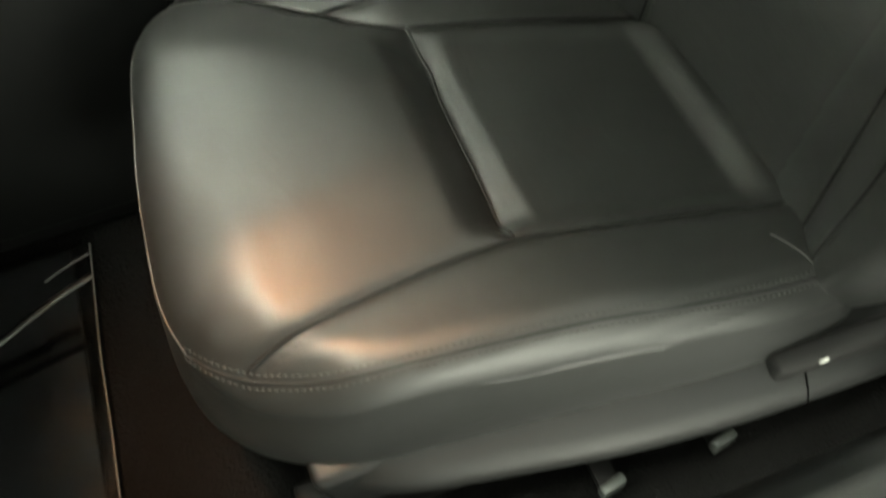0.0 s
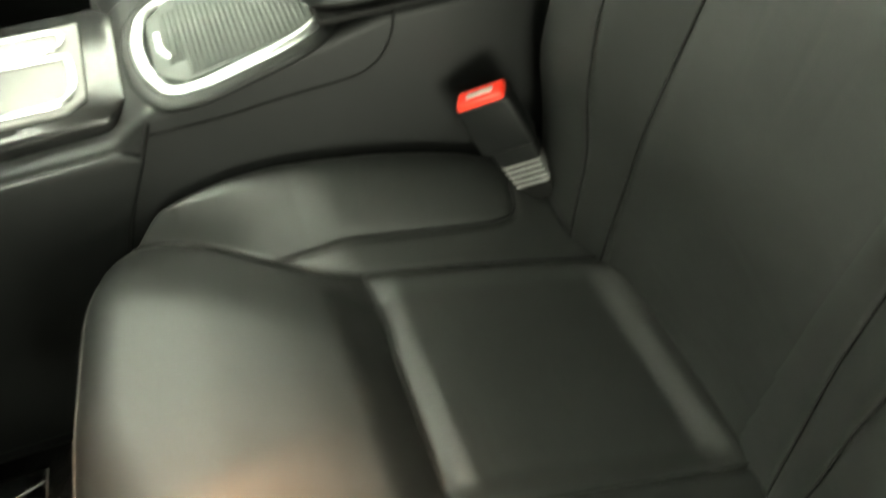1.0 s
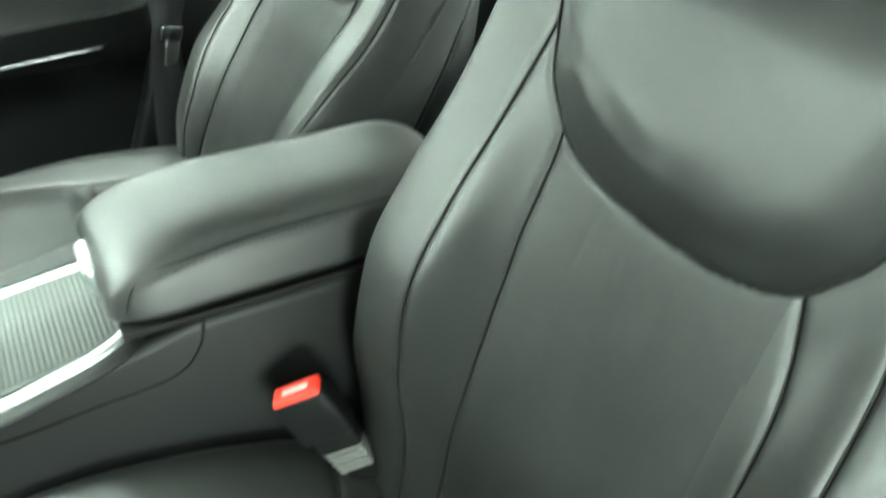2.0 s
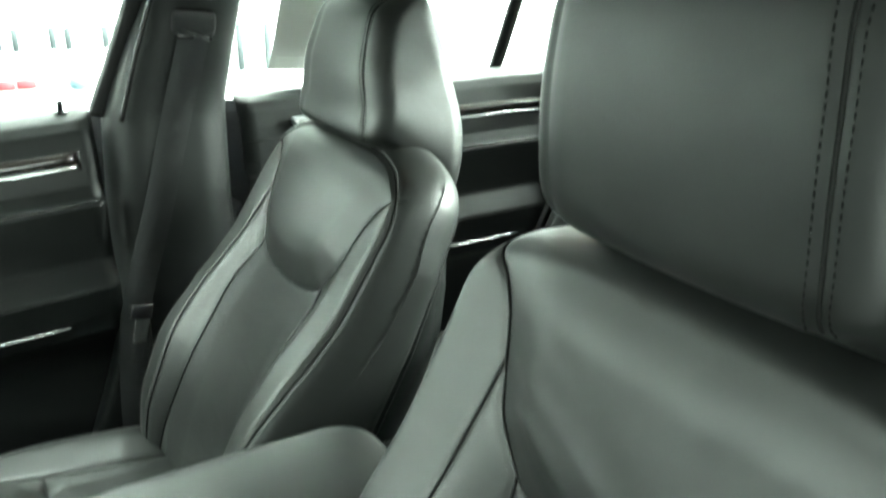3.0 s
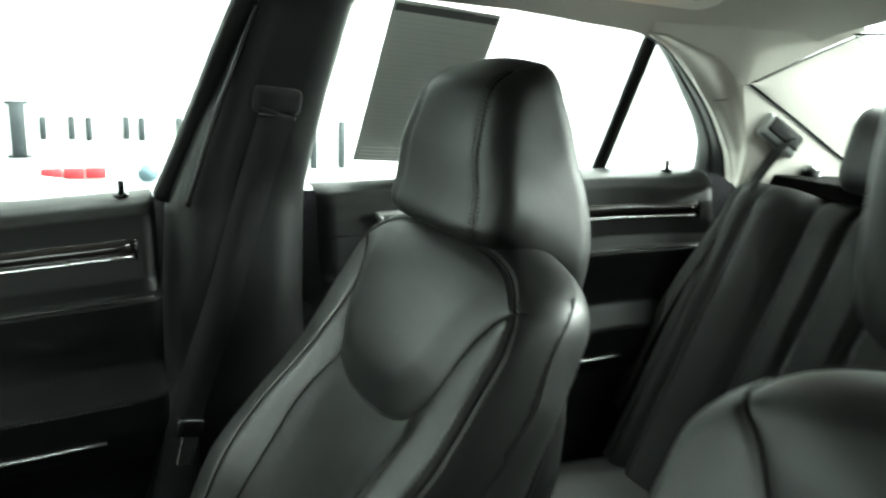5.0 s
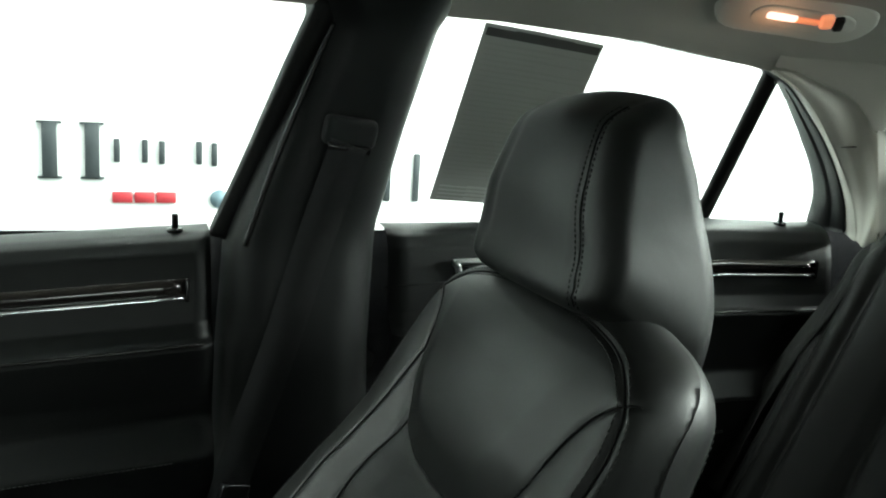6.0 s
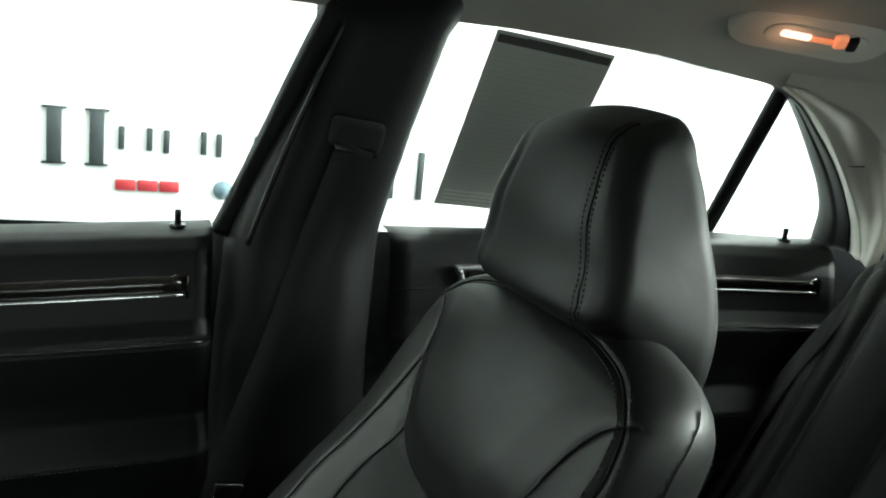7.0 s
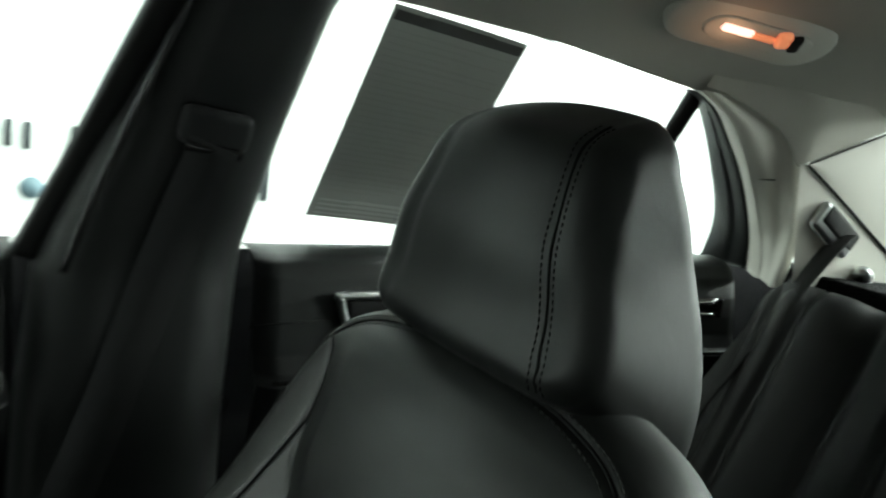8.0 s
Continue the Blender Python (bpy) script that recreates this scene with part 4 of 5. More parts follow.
# armrest lid: rounded cross sections along the console
loops = []
for s in np.linspace(0, 1, 60):
    x = -0.106 + 0.352 * s
    nose = max(0.0, (0.125 - (x + 0.106)) / 0.125)
    blunt = max(0.0, (0.060 - (x + 0.106)) / 0.060)
    tail = max(0.0, (x - 0.186) / 0.06)
    k = 1 - math.sqrt(max(0.0, 1 - min(1, nose) ** 2))
    kb = 1 - math.sqrt(max(0.0, 1 - min(1, blunt) ** 2))
    kt = 1 - math.sqrt(max(0.0, 1 - min(1, tail) ** 2))
    top = 0.815 - 0.047 * k - 0.03 * kt
    bot = 0.741 + 0.006 * kb
    hw = 0.090 - 0.020 * kb - 0.03 * kt
    g = np.linspace(0, 2 * math.pi, 72, endpoint=False)
    cs, sn = np.cos(g), np.sin(g)
    yy = -0.025 + hw * np.sign(cs) * np.abs(cs) ** 0.5
    zz = (top + bot) / 2 + (top - bot) / 2 * np.sign(sn) * np.where(sn > 0, np.abs(sn) ** 0.66, np.abs(sn) ** 0.25)
    yy = -0.025 + (yy + 0.025) * (1 - 0.15 * np.clip((zz - 0.745) / 0.06, 0, 1))
    crease = 0.0018 * np.exp(-((zz - (top - 0.014)) / 0.0035) ** 2) * (1 - kb)
    yy = yy - np.sign(yy) * crease
    loops.append(np.stack([np.full(72, x), yy, zz], -1))
loops = np.array(loops)
av, af = grid(np.concatenate([loops, loops[:, :1]], 1))
af += [tuple(range(73)), tuple(range(59 * 73, 60 * 73))[::-1]]
lid = part("armrest_lid", (av, af), LEATHER, console, "black padded leather armrest lid")


def lid_side(x, z, lift):
    ring = loops[int(np.clip((x + 0.106) / 0.352 * 59, 0, 59))]
    near = ring[ring[:, 1] < -0.025]
    return (x, float(near[np.argmin(np.abs(near[:, 2] - z)), 1]) - lift, z)


crease_line = [(-0.092, 0.758), (-0.087, 0.773), (-0.077, 0.783), (-0.062, 0.789), (-0.03, 0.794), (0.05, 0.799), (0.20, 0.799)]
part("seam", tube(smooth_path([lid_side(x, z, -0.0002) for x, z in crease_line], 12), 0.0011, 6), SEAM, lid)
part("stitching", stitches(smooth_path([lid_side(x, z - 0.004, 0.0008) for x, z in crease_line], 16), 0.006, 0.004, 0.0008), THREAD, lid)
part("lid_gap", block(0.34, 0.186, 0.006, 0.001, m=pose(0.070, -0.020, 0.7395)), DARK, console)
latch = part("latch", block(0.012, 0.050, 0.028, 0.004, m=pose(-0.1065, -0.026, 0.761, 0, -12, 0)), SATIN, lid, "satin silver lid latch")
part("latch_button", block(0.009, 0.040, 0.010, 0.003, m=pose(-0.1045, -0.026, 0.741, 0, -12, 0)), CHROME, lid)

# gear selector plate ahead of the tray
plate = part("selector_plate", prism([(-0.60, -0.092), (-0.285, -0.092), (-0.268, -0.070), (-0.268, 0.070), (-0.285, 0.092), (-0.60, 0.092)], (0.660, 0.684), "z", 0.005), GLOSSBLACK, console, "glossy dark selector plate")
part("selector_panel", prism([(-0.58, -0.076), (-0.318, -0.076), (-0.300, -0.060), (-0.300, 0.062), (-0.58, 0.066)], (0.680, 0.689), "z", 0.003), GREYPLASTIC, console, "grey selector gate panel")
part("gate_ring", tube(smooth_path([(-0.40, -0.066, 0.690), (-0.330, -0.066, 0.690), (-0.312, -0.052, 0.690), (-0.312, -0.005, 0.690), (-0.325, 0.006, 0.690), (-0.40, 0.008, 0.690)], 6), 0.005, 8, flat=0.5), CHROME, console)
part("gate_ring", tube(smooth_path([(-0.44, 0.018, 0.690), (-0.335, 0.020, 0.690), (-0.318, 0.028, 0.690), (-0.318, 0.045, 0.690), (-0.335, 0.052, 0.690), (-0.44, 0.052, 0.690)], 6), 0.004, 8, flat=0.5), CHROME, console)
part("selector_lever", joined(tube([(-0.385, -0.025, 0.685), (-0.385, -0.022, 0.730)], 0.011, 16), tube(smooth_path([(-0.385, -0.022, 0.725), (-0.387, -0.022, 0.745), (-0.392, -0.022, 0.78)], 6), 0.016, 16)), SATIN, console, "silver selector lever")

# ---- seat belt buckle beside the driver's cushion ----
def buckle(place, axis, wide):
    o = thing("seat_belt_buckle", place, "black seat belt buckle with a red release button", "buckle")
    ax, wd = Vector(axis).normalized(), Vector(wide)
    wd = (wd - ax * wd.dot(ax)).normalized()
    th = wd.cross(ax)
    m = Matrix((wd, th, ax)).transposed().to_4x4()
    m.translation = Vector(place)
    part("housing", block(0.054, 0.026, 0.062, 0.005, m=m @ pose(0, 0, -0.031)), PLASTIC, o)
    part("lower_housing", block(0.044, 0.022, 0.03, 0.004, m=m @ pose(0.002, 0, -0.068)), PLASTIC, o)
    part("release_button", block(0.047, 0.021, 0.010, 0.003, m=m @ pose(0, 0, 0.0005)), RED, o, "bright red release button")
    part("printed_bar", block(0.026, 0.007, 0.002, 0.0005, 1, m=m @ pose(0, 0, 0.0055)), PALEPRINT, o)
    for k in range(5):
        part("boot_ring", block(0.040 - k * 0.001, 0.022, 0.0042, 0.0015, 2, m=m @ pose(0.002, 0, -0.083 - k * 0.0072)), GREYPLASTIC, o)
    part("boot", block(0.034, 0.018, 0.06, 0.003, m=m @ pose(0.002, 0, -0.108)), DARK, o)
    return o


buckle((0.0300, -0.157, 0.657), (-0.042, 0.015, 0.09), (0.038, -0.020, 0.026))

# ---- passenger side: doors, pillar, belts ----
def sill_height(x):
    return np.interp(x, [-0.8, -0.1, 0.1, 0.4, 0.9, 1.1], [0.958, 0.998, 1.010, 1.012, 1.020, 1.014])


def door_face(x, z):
    """Inner face (y) of the doors: a padded ledge, a trim line and a pad below."""
    d = z - (sill_height(x) - 1.009)
    y = np.interp(d, [0.27, 0.60, 0.64, 0.668, 0.70, 0.745, 0.782, 0.81, 0.860, 0.874, 0.882, 0.900, 0.925, 0.958, 0.985, 1.000, 1.007, 1.010, 1.010],
                  [0.722, 0.716, 0.704, 0.682, 0.675, 0.673, 0.704, 0.706, 0.702, 0.700, 0.712, 0.722, 0.726, 0.731, 0.738, 0.748, 0.760, 0.772, 0.79])
    return y


def door(name, x0, x1, label, wood, chrome_low):
    d = thing(name, ((x0 + x1) / 2, 0.72, 0.27), label, "car door", "passenger side doors")
    xs = np.linspace(x0, x1, 60)
    ds = np.concatenate([np.linspace(0.27, 0.65, 16), np.linspace(0.655, 0.78, 34), np.linspace(0.785, 0.865, 12), np.linspace(0.868, 1.010, 60)])
    Xd, Dd = np.meshgrid(xs, ds, indexing="ij")
    Zd = Dd + (sill_height(Xd) - 1.009)
    Yd = door_face(Xd, Zd)
    # rounded ends of the panel
    e = np.minimum(Xd - x0, x1 - Xd)
    Yd = Yd + superbow(e, 0.014) * 1.2
    face = np.stack([Xd, Yd, Zd], -1)
    topv = np.stack([xs, np.full(60, 0.80), sill_height(xs) + 0.001], -1)
    panel = part("door_panel", joined(grid(face[:, ::-1]), grid(np.stack([face[:, -1], topv], 0))), VINYL, d, "black soft vinyl door panel")
    w0, w1 = wood
    def rail(xa, xb, dz, out, hgt, mat, nm, lab=""):
        pts = []
        for x in np.linspace(xa, xb, 24):
            z = dz + float(sill_height(x)) - 1.009
            pts.append((x, float(door_face(x, z)) - out, z))
        return part(nm, strap(pts, hgt, 0.007, (0, 0.15, 1)), mat, d, lab)
    rail(w0, w1, 0.946, 0.0005, 0.020, WOOD, "wood_strip", "dark burl wood trim strip")
    chrome = [(x, float(door_face(x, 0.932 + float(sill_height(x)) - 1.009)) - 0.002, 0.932 + float(sill_height(x)) - 1.009) for x in np.linspace(w0, w1 - 0.004, 24)]
    part("chrome_strip", tube(chrome, 0.0027, 10), CHROME, d, "bright chrome trim strip")
    part("strip_end", block(0.005, 0.010, 0.03, 0.002, m=pose(w1 + 0.001, float(door_face(w1, 0.94)) - 0.0005, 0.942 + float(sill_height(w1)) - 1.009)), GLOSSBLACK, d)
    rail(x0 + 0.015, x1 - 0.012, 0.877, -0.001, 0.004, GLOSSBLACK, "pad_edge")
    low = [(x, float(door_face(x, 0.692 + float(sill_height(x)) - 1.009)) - 0.002, 0.692 + float(sill_height(x)) - 1.009) for x in np.linspace(chrome_low[0], chrome_low[1], 24)]
    part("lower_chrome_strip", tube(low, 0.0028, 10), CHROME, d, "thin chrome strip under the armrest")
    pts = [(x, 0.672, 0.742 + float(sill_height(x)) - 1.009) for x in np.linspace(x0 + 0.02, x1 - 0.05, 40)]
    part("stitching", stitches(pts, 0.006, 0.004, 0.0008), THREAD, d)
    return d


front_door = door("front_door", -0.62, 0.112, "black passenger front door panel with wood and chrome strips", (-0.58, 0.081), (-0.55, 0.028))
rear_door = door("rear_door", 0.345, 1.130, "black passenger rear door panel with wood and chrome strips", (0.62, 1.079), (0.50, 0.885))


def lock_knob(parent, x):
    z = float(sill_height(x))
    part("lock_knob", joined(tube([(x, 0.768, z - 0.002), (x, 0.768, z + 0.003)], 0.010, 14), tube([(x, 0.768, z), (x, 0.768, z + 0.016), (x, 0.768, z + 0.021)], 0.0042, 12)), GLOSSBLACK, parent, "black lock pin")


lock_knob(front_door, 0.070)
lock_knob(rear_door, 1.031)
part("panel_joint", tube([(0.335, 0.7265, 0.938), (0.44, 0.7265, 0.944)], 0.001, 6), DARK, rear_door)
hy = 0.722
handle = part("door_handle", joined(tube(smooth_path([(0.600, hy, 0.972), (0.445, hy, 0.972), (0.437, hy, 0.968), (0.440, hy, 0.955), (0.450, hy, 0.930)], 8), 0.006, 8, flat=0.8), tube([(0.450, hy, 0.930), (0.600, hy, 0.936)], 0.004, 8)), SATIN, rear_door, "satin silver door handle frame")
part("handle_recess", block(0.15, 0.006, 0.034, 0.006, m=pose(0.522, hy + 0.003, 0.951)), DARK, rear_door)

# window frames with panes
def glass_y(z):
    return np.interp(z, [0.98, 1.02, 1.15, 1.29, 1.34], [0.795, 0.785, 0.732, 0.672, 0.65])


def frame_bar(points, width, parent, nm="window_frame", mat=None, thick=0.022, inset=0.0):
    pts = [(x, float(glass_y(z)) - 0.008 - inset, z) for x, z in points]
    return part(nm, strap(smooth_path(pts, 8), width, thick, (1, 0, 0.01) if abs(points[0][1] - points[-1][1]) > 0.12 else (0, 0.45, 1)), mat or DARK, parent)


def pane_y(z):
    """The glass itself, outside the frames."""
    return np.interp(z, [0.98, 1.02, 1.15, 1.29, 1.34], [0.885, 0.862, 0.780, 0.684, 0.652])


def window_pane(outline, parent):
    v = [(x, float(pane_y(z)), z) for x, z in outline]
    v2 = [(a, b + 0.004, c) for a, b, c in v]
    k = len(v)
    f = [tuple(range(k)), tuple(range(k, 2 * k))[::-1]] + [(i, k + i, k + (i + 1) % k, (i + 1) % k) for i in range(k)]
    ob = part("window_pane", (v + v2, f), GLASS, parent, "clear window glass", smooth=False)
    ob.visible_shadow = False


window_pane([(-0.72, 0.985), (0.12, 1.00), (0.225, 1.285), (-0.02, 1.287), (-0.3, 1.25), (-0.55, 1.12)], front_door)
frame_bar([(0.128, 1.00), (0.165, 1.10), (0.205, 1.22), (0.232, 1.295)], 0.030, front_door)
window_pane([(0.31, 1.00), (0.935, 1.005), (0.922, 1.256), (0.77, 1.272), (0.60, 1.288), (0.44, 1.297), (0.37, 1.292)], rear_door)
window_pane([(0.937, 1.0), (1.215, 0.995), (1.205, 1.03), (1.175, 1.07), (1.09, 1.147), (0.985, 1.228), (0.924, 1.262)], rear_door)
part("window_divider", strap([(x, float(pane_y(z)) - 0.006, z) for x, z in ((0.943, 1.000), (0.938, 1.06), (0.928, 1.15), (0.912, 1.256))], 0.025, 0.012, (1, 0, 0.01)), DARK, rear_door)
inner_edge = smooth_path([(0.935, 0, 1.2435), (0.974, 0, 1.217), (1.030, 0, 1.176), (1.084, 0, 1.135), (1.130, 0, 1.095), (1.166, 0, 1.055), (1.191, 0, 1.009), (1.194, 0, 0.996)], 8)
outer_edge = smooth_path([(0.879, 0, 1.256), (0.925, 0, 1.237), (0.975, 0, 1.205), (1.033, 0, 1.164), (1.088, 0, 1.118), (1.146, 0, 1.058), (1.176, 0, 1.012), (1.178, 0, 1.000)], 8)
rows = []
for p, q in zip(inner_edge, outer_edge):
    a, b = Vector((p.x, float(pane_y(p.z)) - 0.003, p.z)), Vector((q.x, float(glass_y(q.z)) - 0.020, q.z))
    rows.append([a + Vector((0.004, 0.01, 0.004))] + [a.lerp(b, f) + Vector((-0.4, -0.85, 0)) * h for f, h in ((0.0, 0.0), (0.12, 0.006), (0.30, 0.011), (0.46, 0.008), (0.55, 0.001), (0.62, 0.000), (0.72, 0.006), (0.88, 0.007), (1.0, 0.0))] + [b + Vector((0.006, 0.03, 0.004))])
part("quarter_frame", grid(np.array(rows)), PLASTIC, rear_door, "black moulded quarter window frame")
frame_bar([(0.36, 1.298), (0.44, 1.302), (0.60, 1.294), (0.77, 1.278), (0.895, 1.266)], 0.008, rear_door, "upper_frame")
frame_bar([(-0.30, 1.262), (-0.02, 1.296), (0.225, 1.296)], 0.008, front_door, "upper_frame")

# middle pillar trim
pillar = thing("pillar_trim", (0.2, 0.72, 0.30), "black plastic middle pillar trim with seat belt guide", "pillar", kind="structure")
rows = []
for z in np.linspace(0.30, 1.325, 60):
    xa = float(np.interp(z, [0.30, 0.50, 0.62, 0.72, 0.85, 1.0, 1.1, 1.2, 1.28, 1.325], [0.03, 0.055, 0.09, 0.118, 0.122, 0.132, 0.163, 0.197, 0.222, 0.20]))
    xb = float(np.interp(z, [0.30, 0.72, 0.85, 1.02, 1.15, 1.28, 1.325], [0.33, 0.325, 0.322, 0.326, 0.352, 0.378, 0.40]))
    yi = float(np.interp(z, [0.30, 0.70, 1.0, 1.15, 1.27, 1.325], [0.700, 0.690, 0.702, 0.680, 0.645, 0.600]))
    row = []
    for s in np.linspace(-1, 1, 41):
        a = abs(s)
        row.append(((xa + xb) / 2 + (xb - xa) / 2 * s, yi + 0.055 * superbow(np.array((1 - a) * 0.5), 0.32) / 0.32 + 0.006 * (s + 0.2) ** 2, z))
    rows.append([(xa, yi + 0.10, z)] + row + [(xb, yi + 0.10, z)])
part("pillar_cover", grid(np.array(rows)), PLASTIC, pillar, "black grained pillar cover")
part("pillar_joint", tube([(0.115, 0.6895, 0.703), (0.20, 0.686, 0.702), (0.292, 0.690, 0.702)], 0.0016, 6), DARK, pillar)
part("pillar_edge", tube(smooth_path([(0.148, 0.708, 1.00), (0.178, 0.695, 1.10), (0.212, 0.678, 1.20), (0.236, 0.66, 1.27)], 8), 0.004, 8), GLOSSBLACK, pillar)
part("guide_slot", prism([(0.012, -0.115), (0.030, -0.110), (0.030, 0.105), (0.012, 0.112), (-0.010, 0.100), (-0.012, -0.100)], (-0.003, 0.003), "y", 0.002), DARK, pillar)
pillar.children[-1].data.transform(pose(0.226, 0.683, 1.10, 11, 17, 0))
guide = part("belt_guide", block(0.066, 0.020, 0.036, 0.009, 4, m=pose(0.262, 0.665, 1.146, 12, 6, 0)), WEB, pillar, "black belt guide loop")
part("guide_lip", tube(smooth_path([(0.234, 0.657, 1.130), (0.258, 0.6545, 1.127), (0.284, 0.657, 1.124)], 8), 0.0055, 10), GLOSSBLACK, guide)
part("sill_trim", prism([(-0.5, 0.27), (0.10, 0.27), (0.135, 0.40), (0.150, 0.60), (0.150, 0.70), (0.105, 0.70), (0.085, 0.60), (0.03, 0.45), (-0.06, 0.36), (-0.5, 0.33)], (0.675, 0.73), "y", 0.014, 4), VINYL, pillar, "dark sill trim curving up to the pillar")
belt = thing("seat_belt", (0.2, 0.66, 0.7), "black front seat belt hanging from the pillar guide", "seat belt")
part("webbing", strap(smooth_path([(0.258, 0.650, 1.132), (0.225, 0.662, 1.02), (0.185, 0.668, 0.88), (0.145, 0.668, 0.76), (0.122, 0.662, 0.68), (0.105, 0.655, 0.55), (0.10, 0.655, 0.42)], 8), 0.044, 0.0022, (1, -0.25, 0)), WEB, belt)
part("tongue", block(0.026, 0.006, 0.045, 0.002, m=pose(0.128, 0.652, 0.672, 0, 15, 20)), STEEL, belt, "steel belt tongue")
part("tongue_grip", block(0.040, 0.014, 0.026, 0.004, m=pose(0.132, 0.655, 0.702, 0, 15, 20)), GLOSSBLACK, belt)

# paper sticker on the rear door's glass
sticker = thing("window_sticker", (0.52, 0.70, 1.17), "grey paper sale sheet seen from behind on the glass", "paper")
c00, c10, c01 = Vector((0.431, 0.672, 1.287)), Vector((0.611, 0.686, 1.273)), Vector((0.433, 0.840, 1.041))
ax, ay = c10 - c00, c01 - c00
nrm = ax.cross(ay).normalized()
def on_sheet(u, v, lift=0.0):
    return c00 + ax * u + ay * v + nrm * (lift + 0.002 * math.sin(u * 3.0))
sheet = [[on_sheet(u, v) for u in np.linspace(0, 1, 14)] for v in np.linspace(0, 1, 14)]
g1 = grid(np.array(sheet))
g2 = grid(np.array([[q + nrm * 0.0006 for q in row] for row in sheet]))
part("sheet", joined(g1, (g2[0], [f[::-1] for f in g2[1]])), PAPER, sticker, "grey backed paper sheet")
for k, (v, h, m, u0, u1) in enumerate([(0.90, 0.010, PALEPRINT, 0.05, 0.95), (0.925, 0.010, PALEPRINT, 0.05, 0.95), (0.95, 0.010, PALEPRINT, 0.05, 0.95), (0.975, 0.010, PALEPRINT, 0.05, 0.95), (0.035, 0.04, INK, 0.02, 0.98)] + [(0.09 + 0.027 * i, 0.007, FAINTLINE, 0.04, (0.96, 0.62, 0.88, 0.5, 0.93)[i % 5]) for i in range(29)]):
    a, b = on_sheet(u0, v), on_sheet(u1, v)
    for lift in (0.0012, -0.0012):
        q = [on_sheet(u0, v - h / 2, lift), on_sheet(u1, v - h / 2, lift), on_sheet(u1, v + h / 2, lift), on_sheet(u0, v + h / 2, lift)]
        part("print_bar", (q, [(0, 1, 2, 3)]), m, sticker)

# ---- rear of the cabin ----
cp = thing("rear_pillar_trim", (1.15, 0.64, 1.03), "light grey rear pillar trim with belt outlet", "pillar", kind="structure")
def pillar_wall(x):
    """The flat of the rear pillar runs inwards to the rear."""
    return 0.625 - 0.2 * (x - 1.03)


edge = smooth_path([(1.181, 0.766, 0.998), (1.176, 0.762, 1.012), (1.146, 0.748, 1.058), (1.088, 0.724, 1.118), (1.033, 0.704, 1.164), (0.975, 0.687, 1.205), (0.925, 0.672, 1.237), (0.870, 0.664, 1.258)], 6)
crest = smooth_path([(1.150, 0.718, 0.998), (1.145, 0.715, 1.019), (1.111, 0.702, 1.073), (1.052, 0.682, 1.131), (1.001, 0.664, 1.171), (0.955, 0.650, 1.208), (0.919, 0.646, 1.231), (0.865, 0.648, 1.258)], 6)
valley = smooth_path([(1.100, 0.660, 0.998), (1.104, 0.655, 1.028), (1.099, 0.645, 1.080), (1.071, 0.635, 1.135), (1.047, 0.630, 1.173), (1.018, 0.624, 1.207), (0.984, 0.626, 1.228), (0.900, 0.634, 1.256)], 6)
rows = []
for a, b, c in zip(edge, crest, valley):
    out = a + Vector((0.004, 0.012, 0.002))
    rows.append([out, a, a.lerp(b, 0.35) + Vector((-0.006, -0.007, -0.002)), a.lerp(b, 0.75) + Vector((-0.005, -0.006, -0.002)), b, b.lerp(c, 0.3) + Vector((-0.001, -0.001, 0)), b.lerp(c, 0.65) + Vector((0.006, 0.006, 0)), c + Vector((0.004, 0.003, 0)), c + Vector((0.02, -0.002, 0.002))])
fine = np.array([[tuple(p) for p in smooth_path([tuple(q) for q in row], 4)] for row in rows])
part("pillar_roll", grid(fine), PILLARCLOTH, cp, "light grey rounded trim beside the quarter window")
side, back = [], []
for s in np.linspace(0, 1, 26):
    z = 1.00 + 0.183 * s
    x0, x1 = 1.085 - 0.035 * s, 1.064 + 1.61 * (1.184 - z)
    side.append([(x0 + (x1 - x0) * u, pillar_wall(x0 + (x1 - x0) * u), z) for u in np.linspace(0, 1, 16)])
    xa = 1.060 + 0.218 * s
    za, zb = 1.187 + 0.093 * s, 1.183 - 0.133 * s
    back.append([(xa - 0.004 * w, pillar_wall(xa) - 0.004 * math.sin(math.pi * w), za + (zb - za) * w) for w in np.linspace(0, 1, 16)])
part("trim_panel", grid(np.array(side)), PILLARCLOTH, cp, "light grey grained pillar panel")
part("rear_trim_panel", grid(np.array(back)), PILLARCLOTH, cp, "light grey panel beside the rear window")
low = smooth_path([(0.860, 0.640, 1.262), (0.900, 0.634, 1.256), (0.984, 0.624, 1.228), (1.018, 0.622, 1.208), (1.047, 0.624, 1.180), (1.064, 0.617, 1.187), (1.120, 0.607, 1.212), (1.189, 0.593, 1.243), (1.278, 0.575, 1.281)], 6)
high = smooth_path([(x, y, float(lining(x, y)) + 0.001) for x, y in ((0.850, 0.600), (0.890, 0.595), (0.950, 0.585), (0.985, 0.580), (1.020, 0.575), (1.050, 0.570), (1.095, 0.560), (1.140, 0.550), (1.168, 0.520))], 6)
part("lining_corner", grid(np.array([[tuple(a.lerp(b, f) + Vector((0, 0, 0.010)) * math.sin(math.pi * f)) for f in np.linspace(0, 1, 10)] for a, b in zip(low, high)])), HEADCLOTH, cp, "cloth corner of the headliner above the pillar")
part("panel_joint", tube([(x, pillar_wall(x) - 0.002, z) for x, z in ((1.061, 1.184), (1.149, 1.131), (1.248, 1.068), (1.29, 1.042))], 0.0022, 6), DARK, cp)
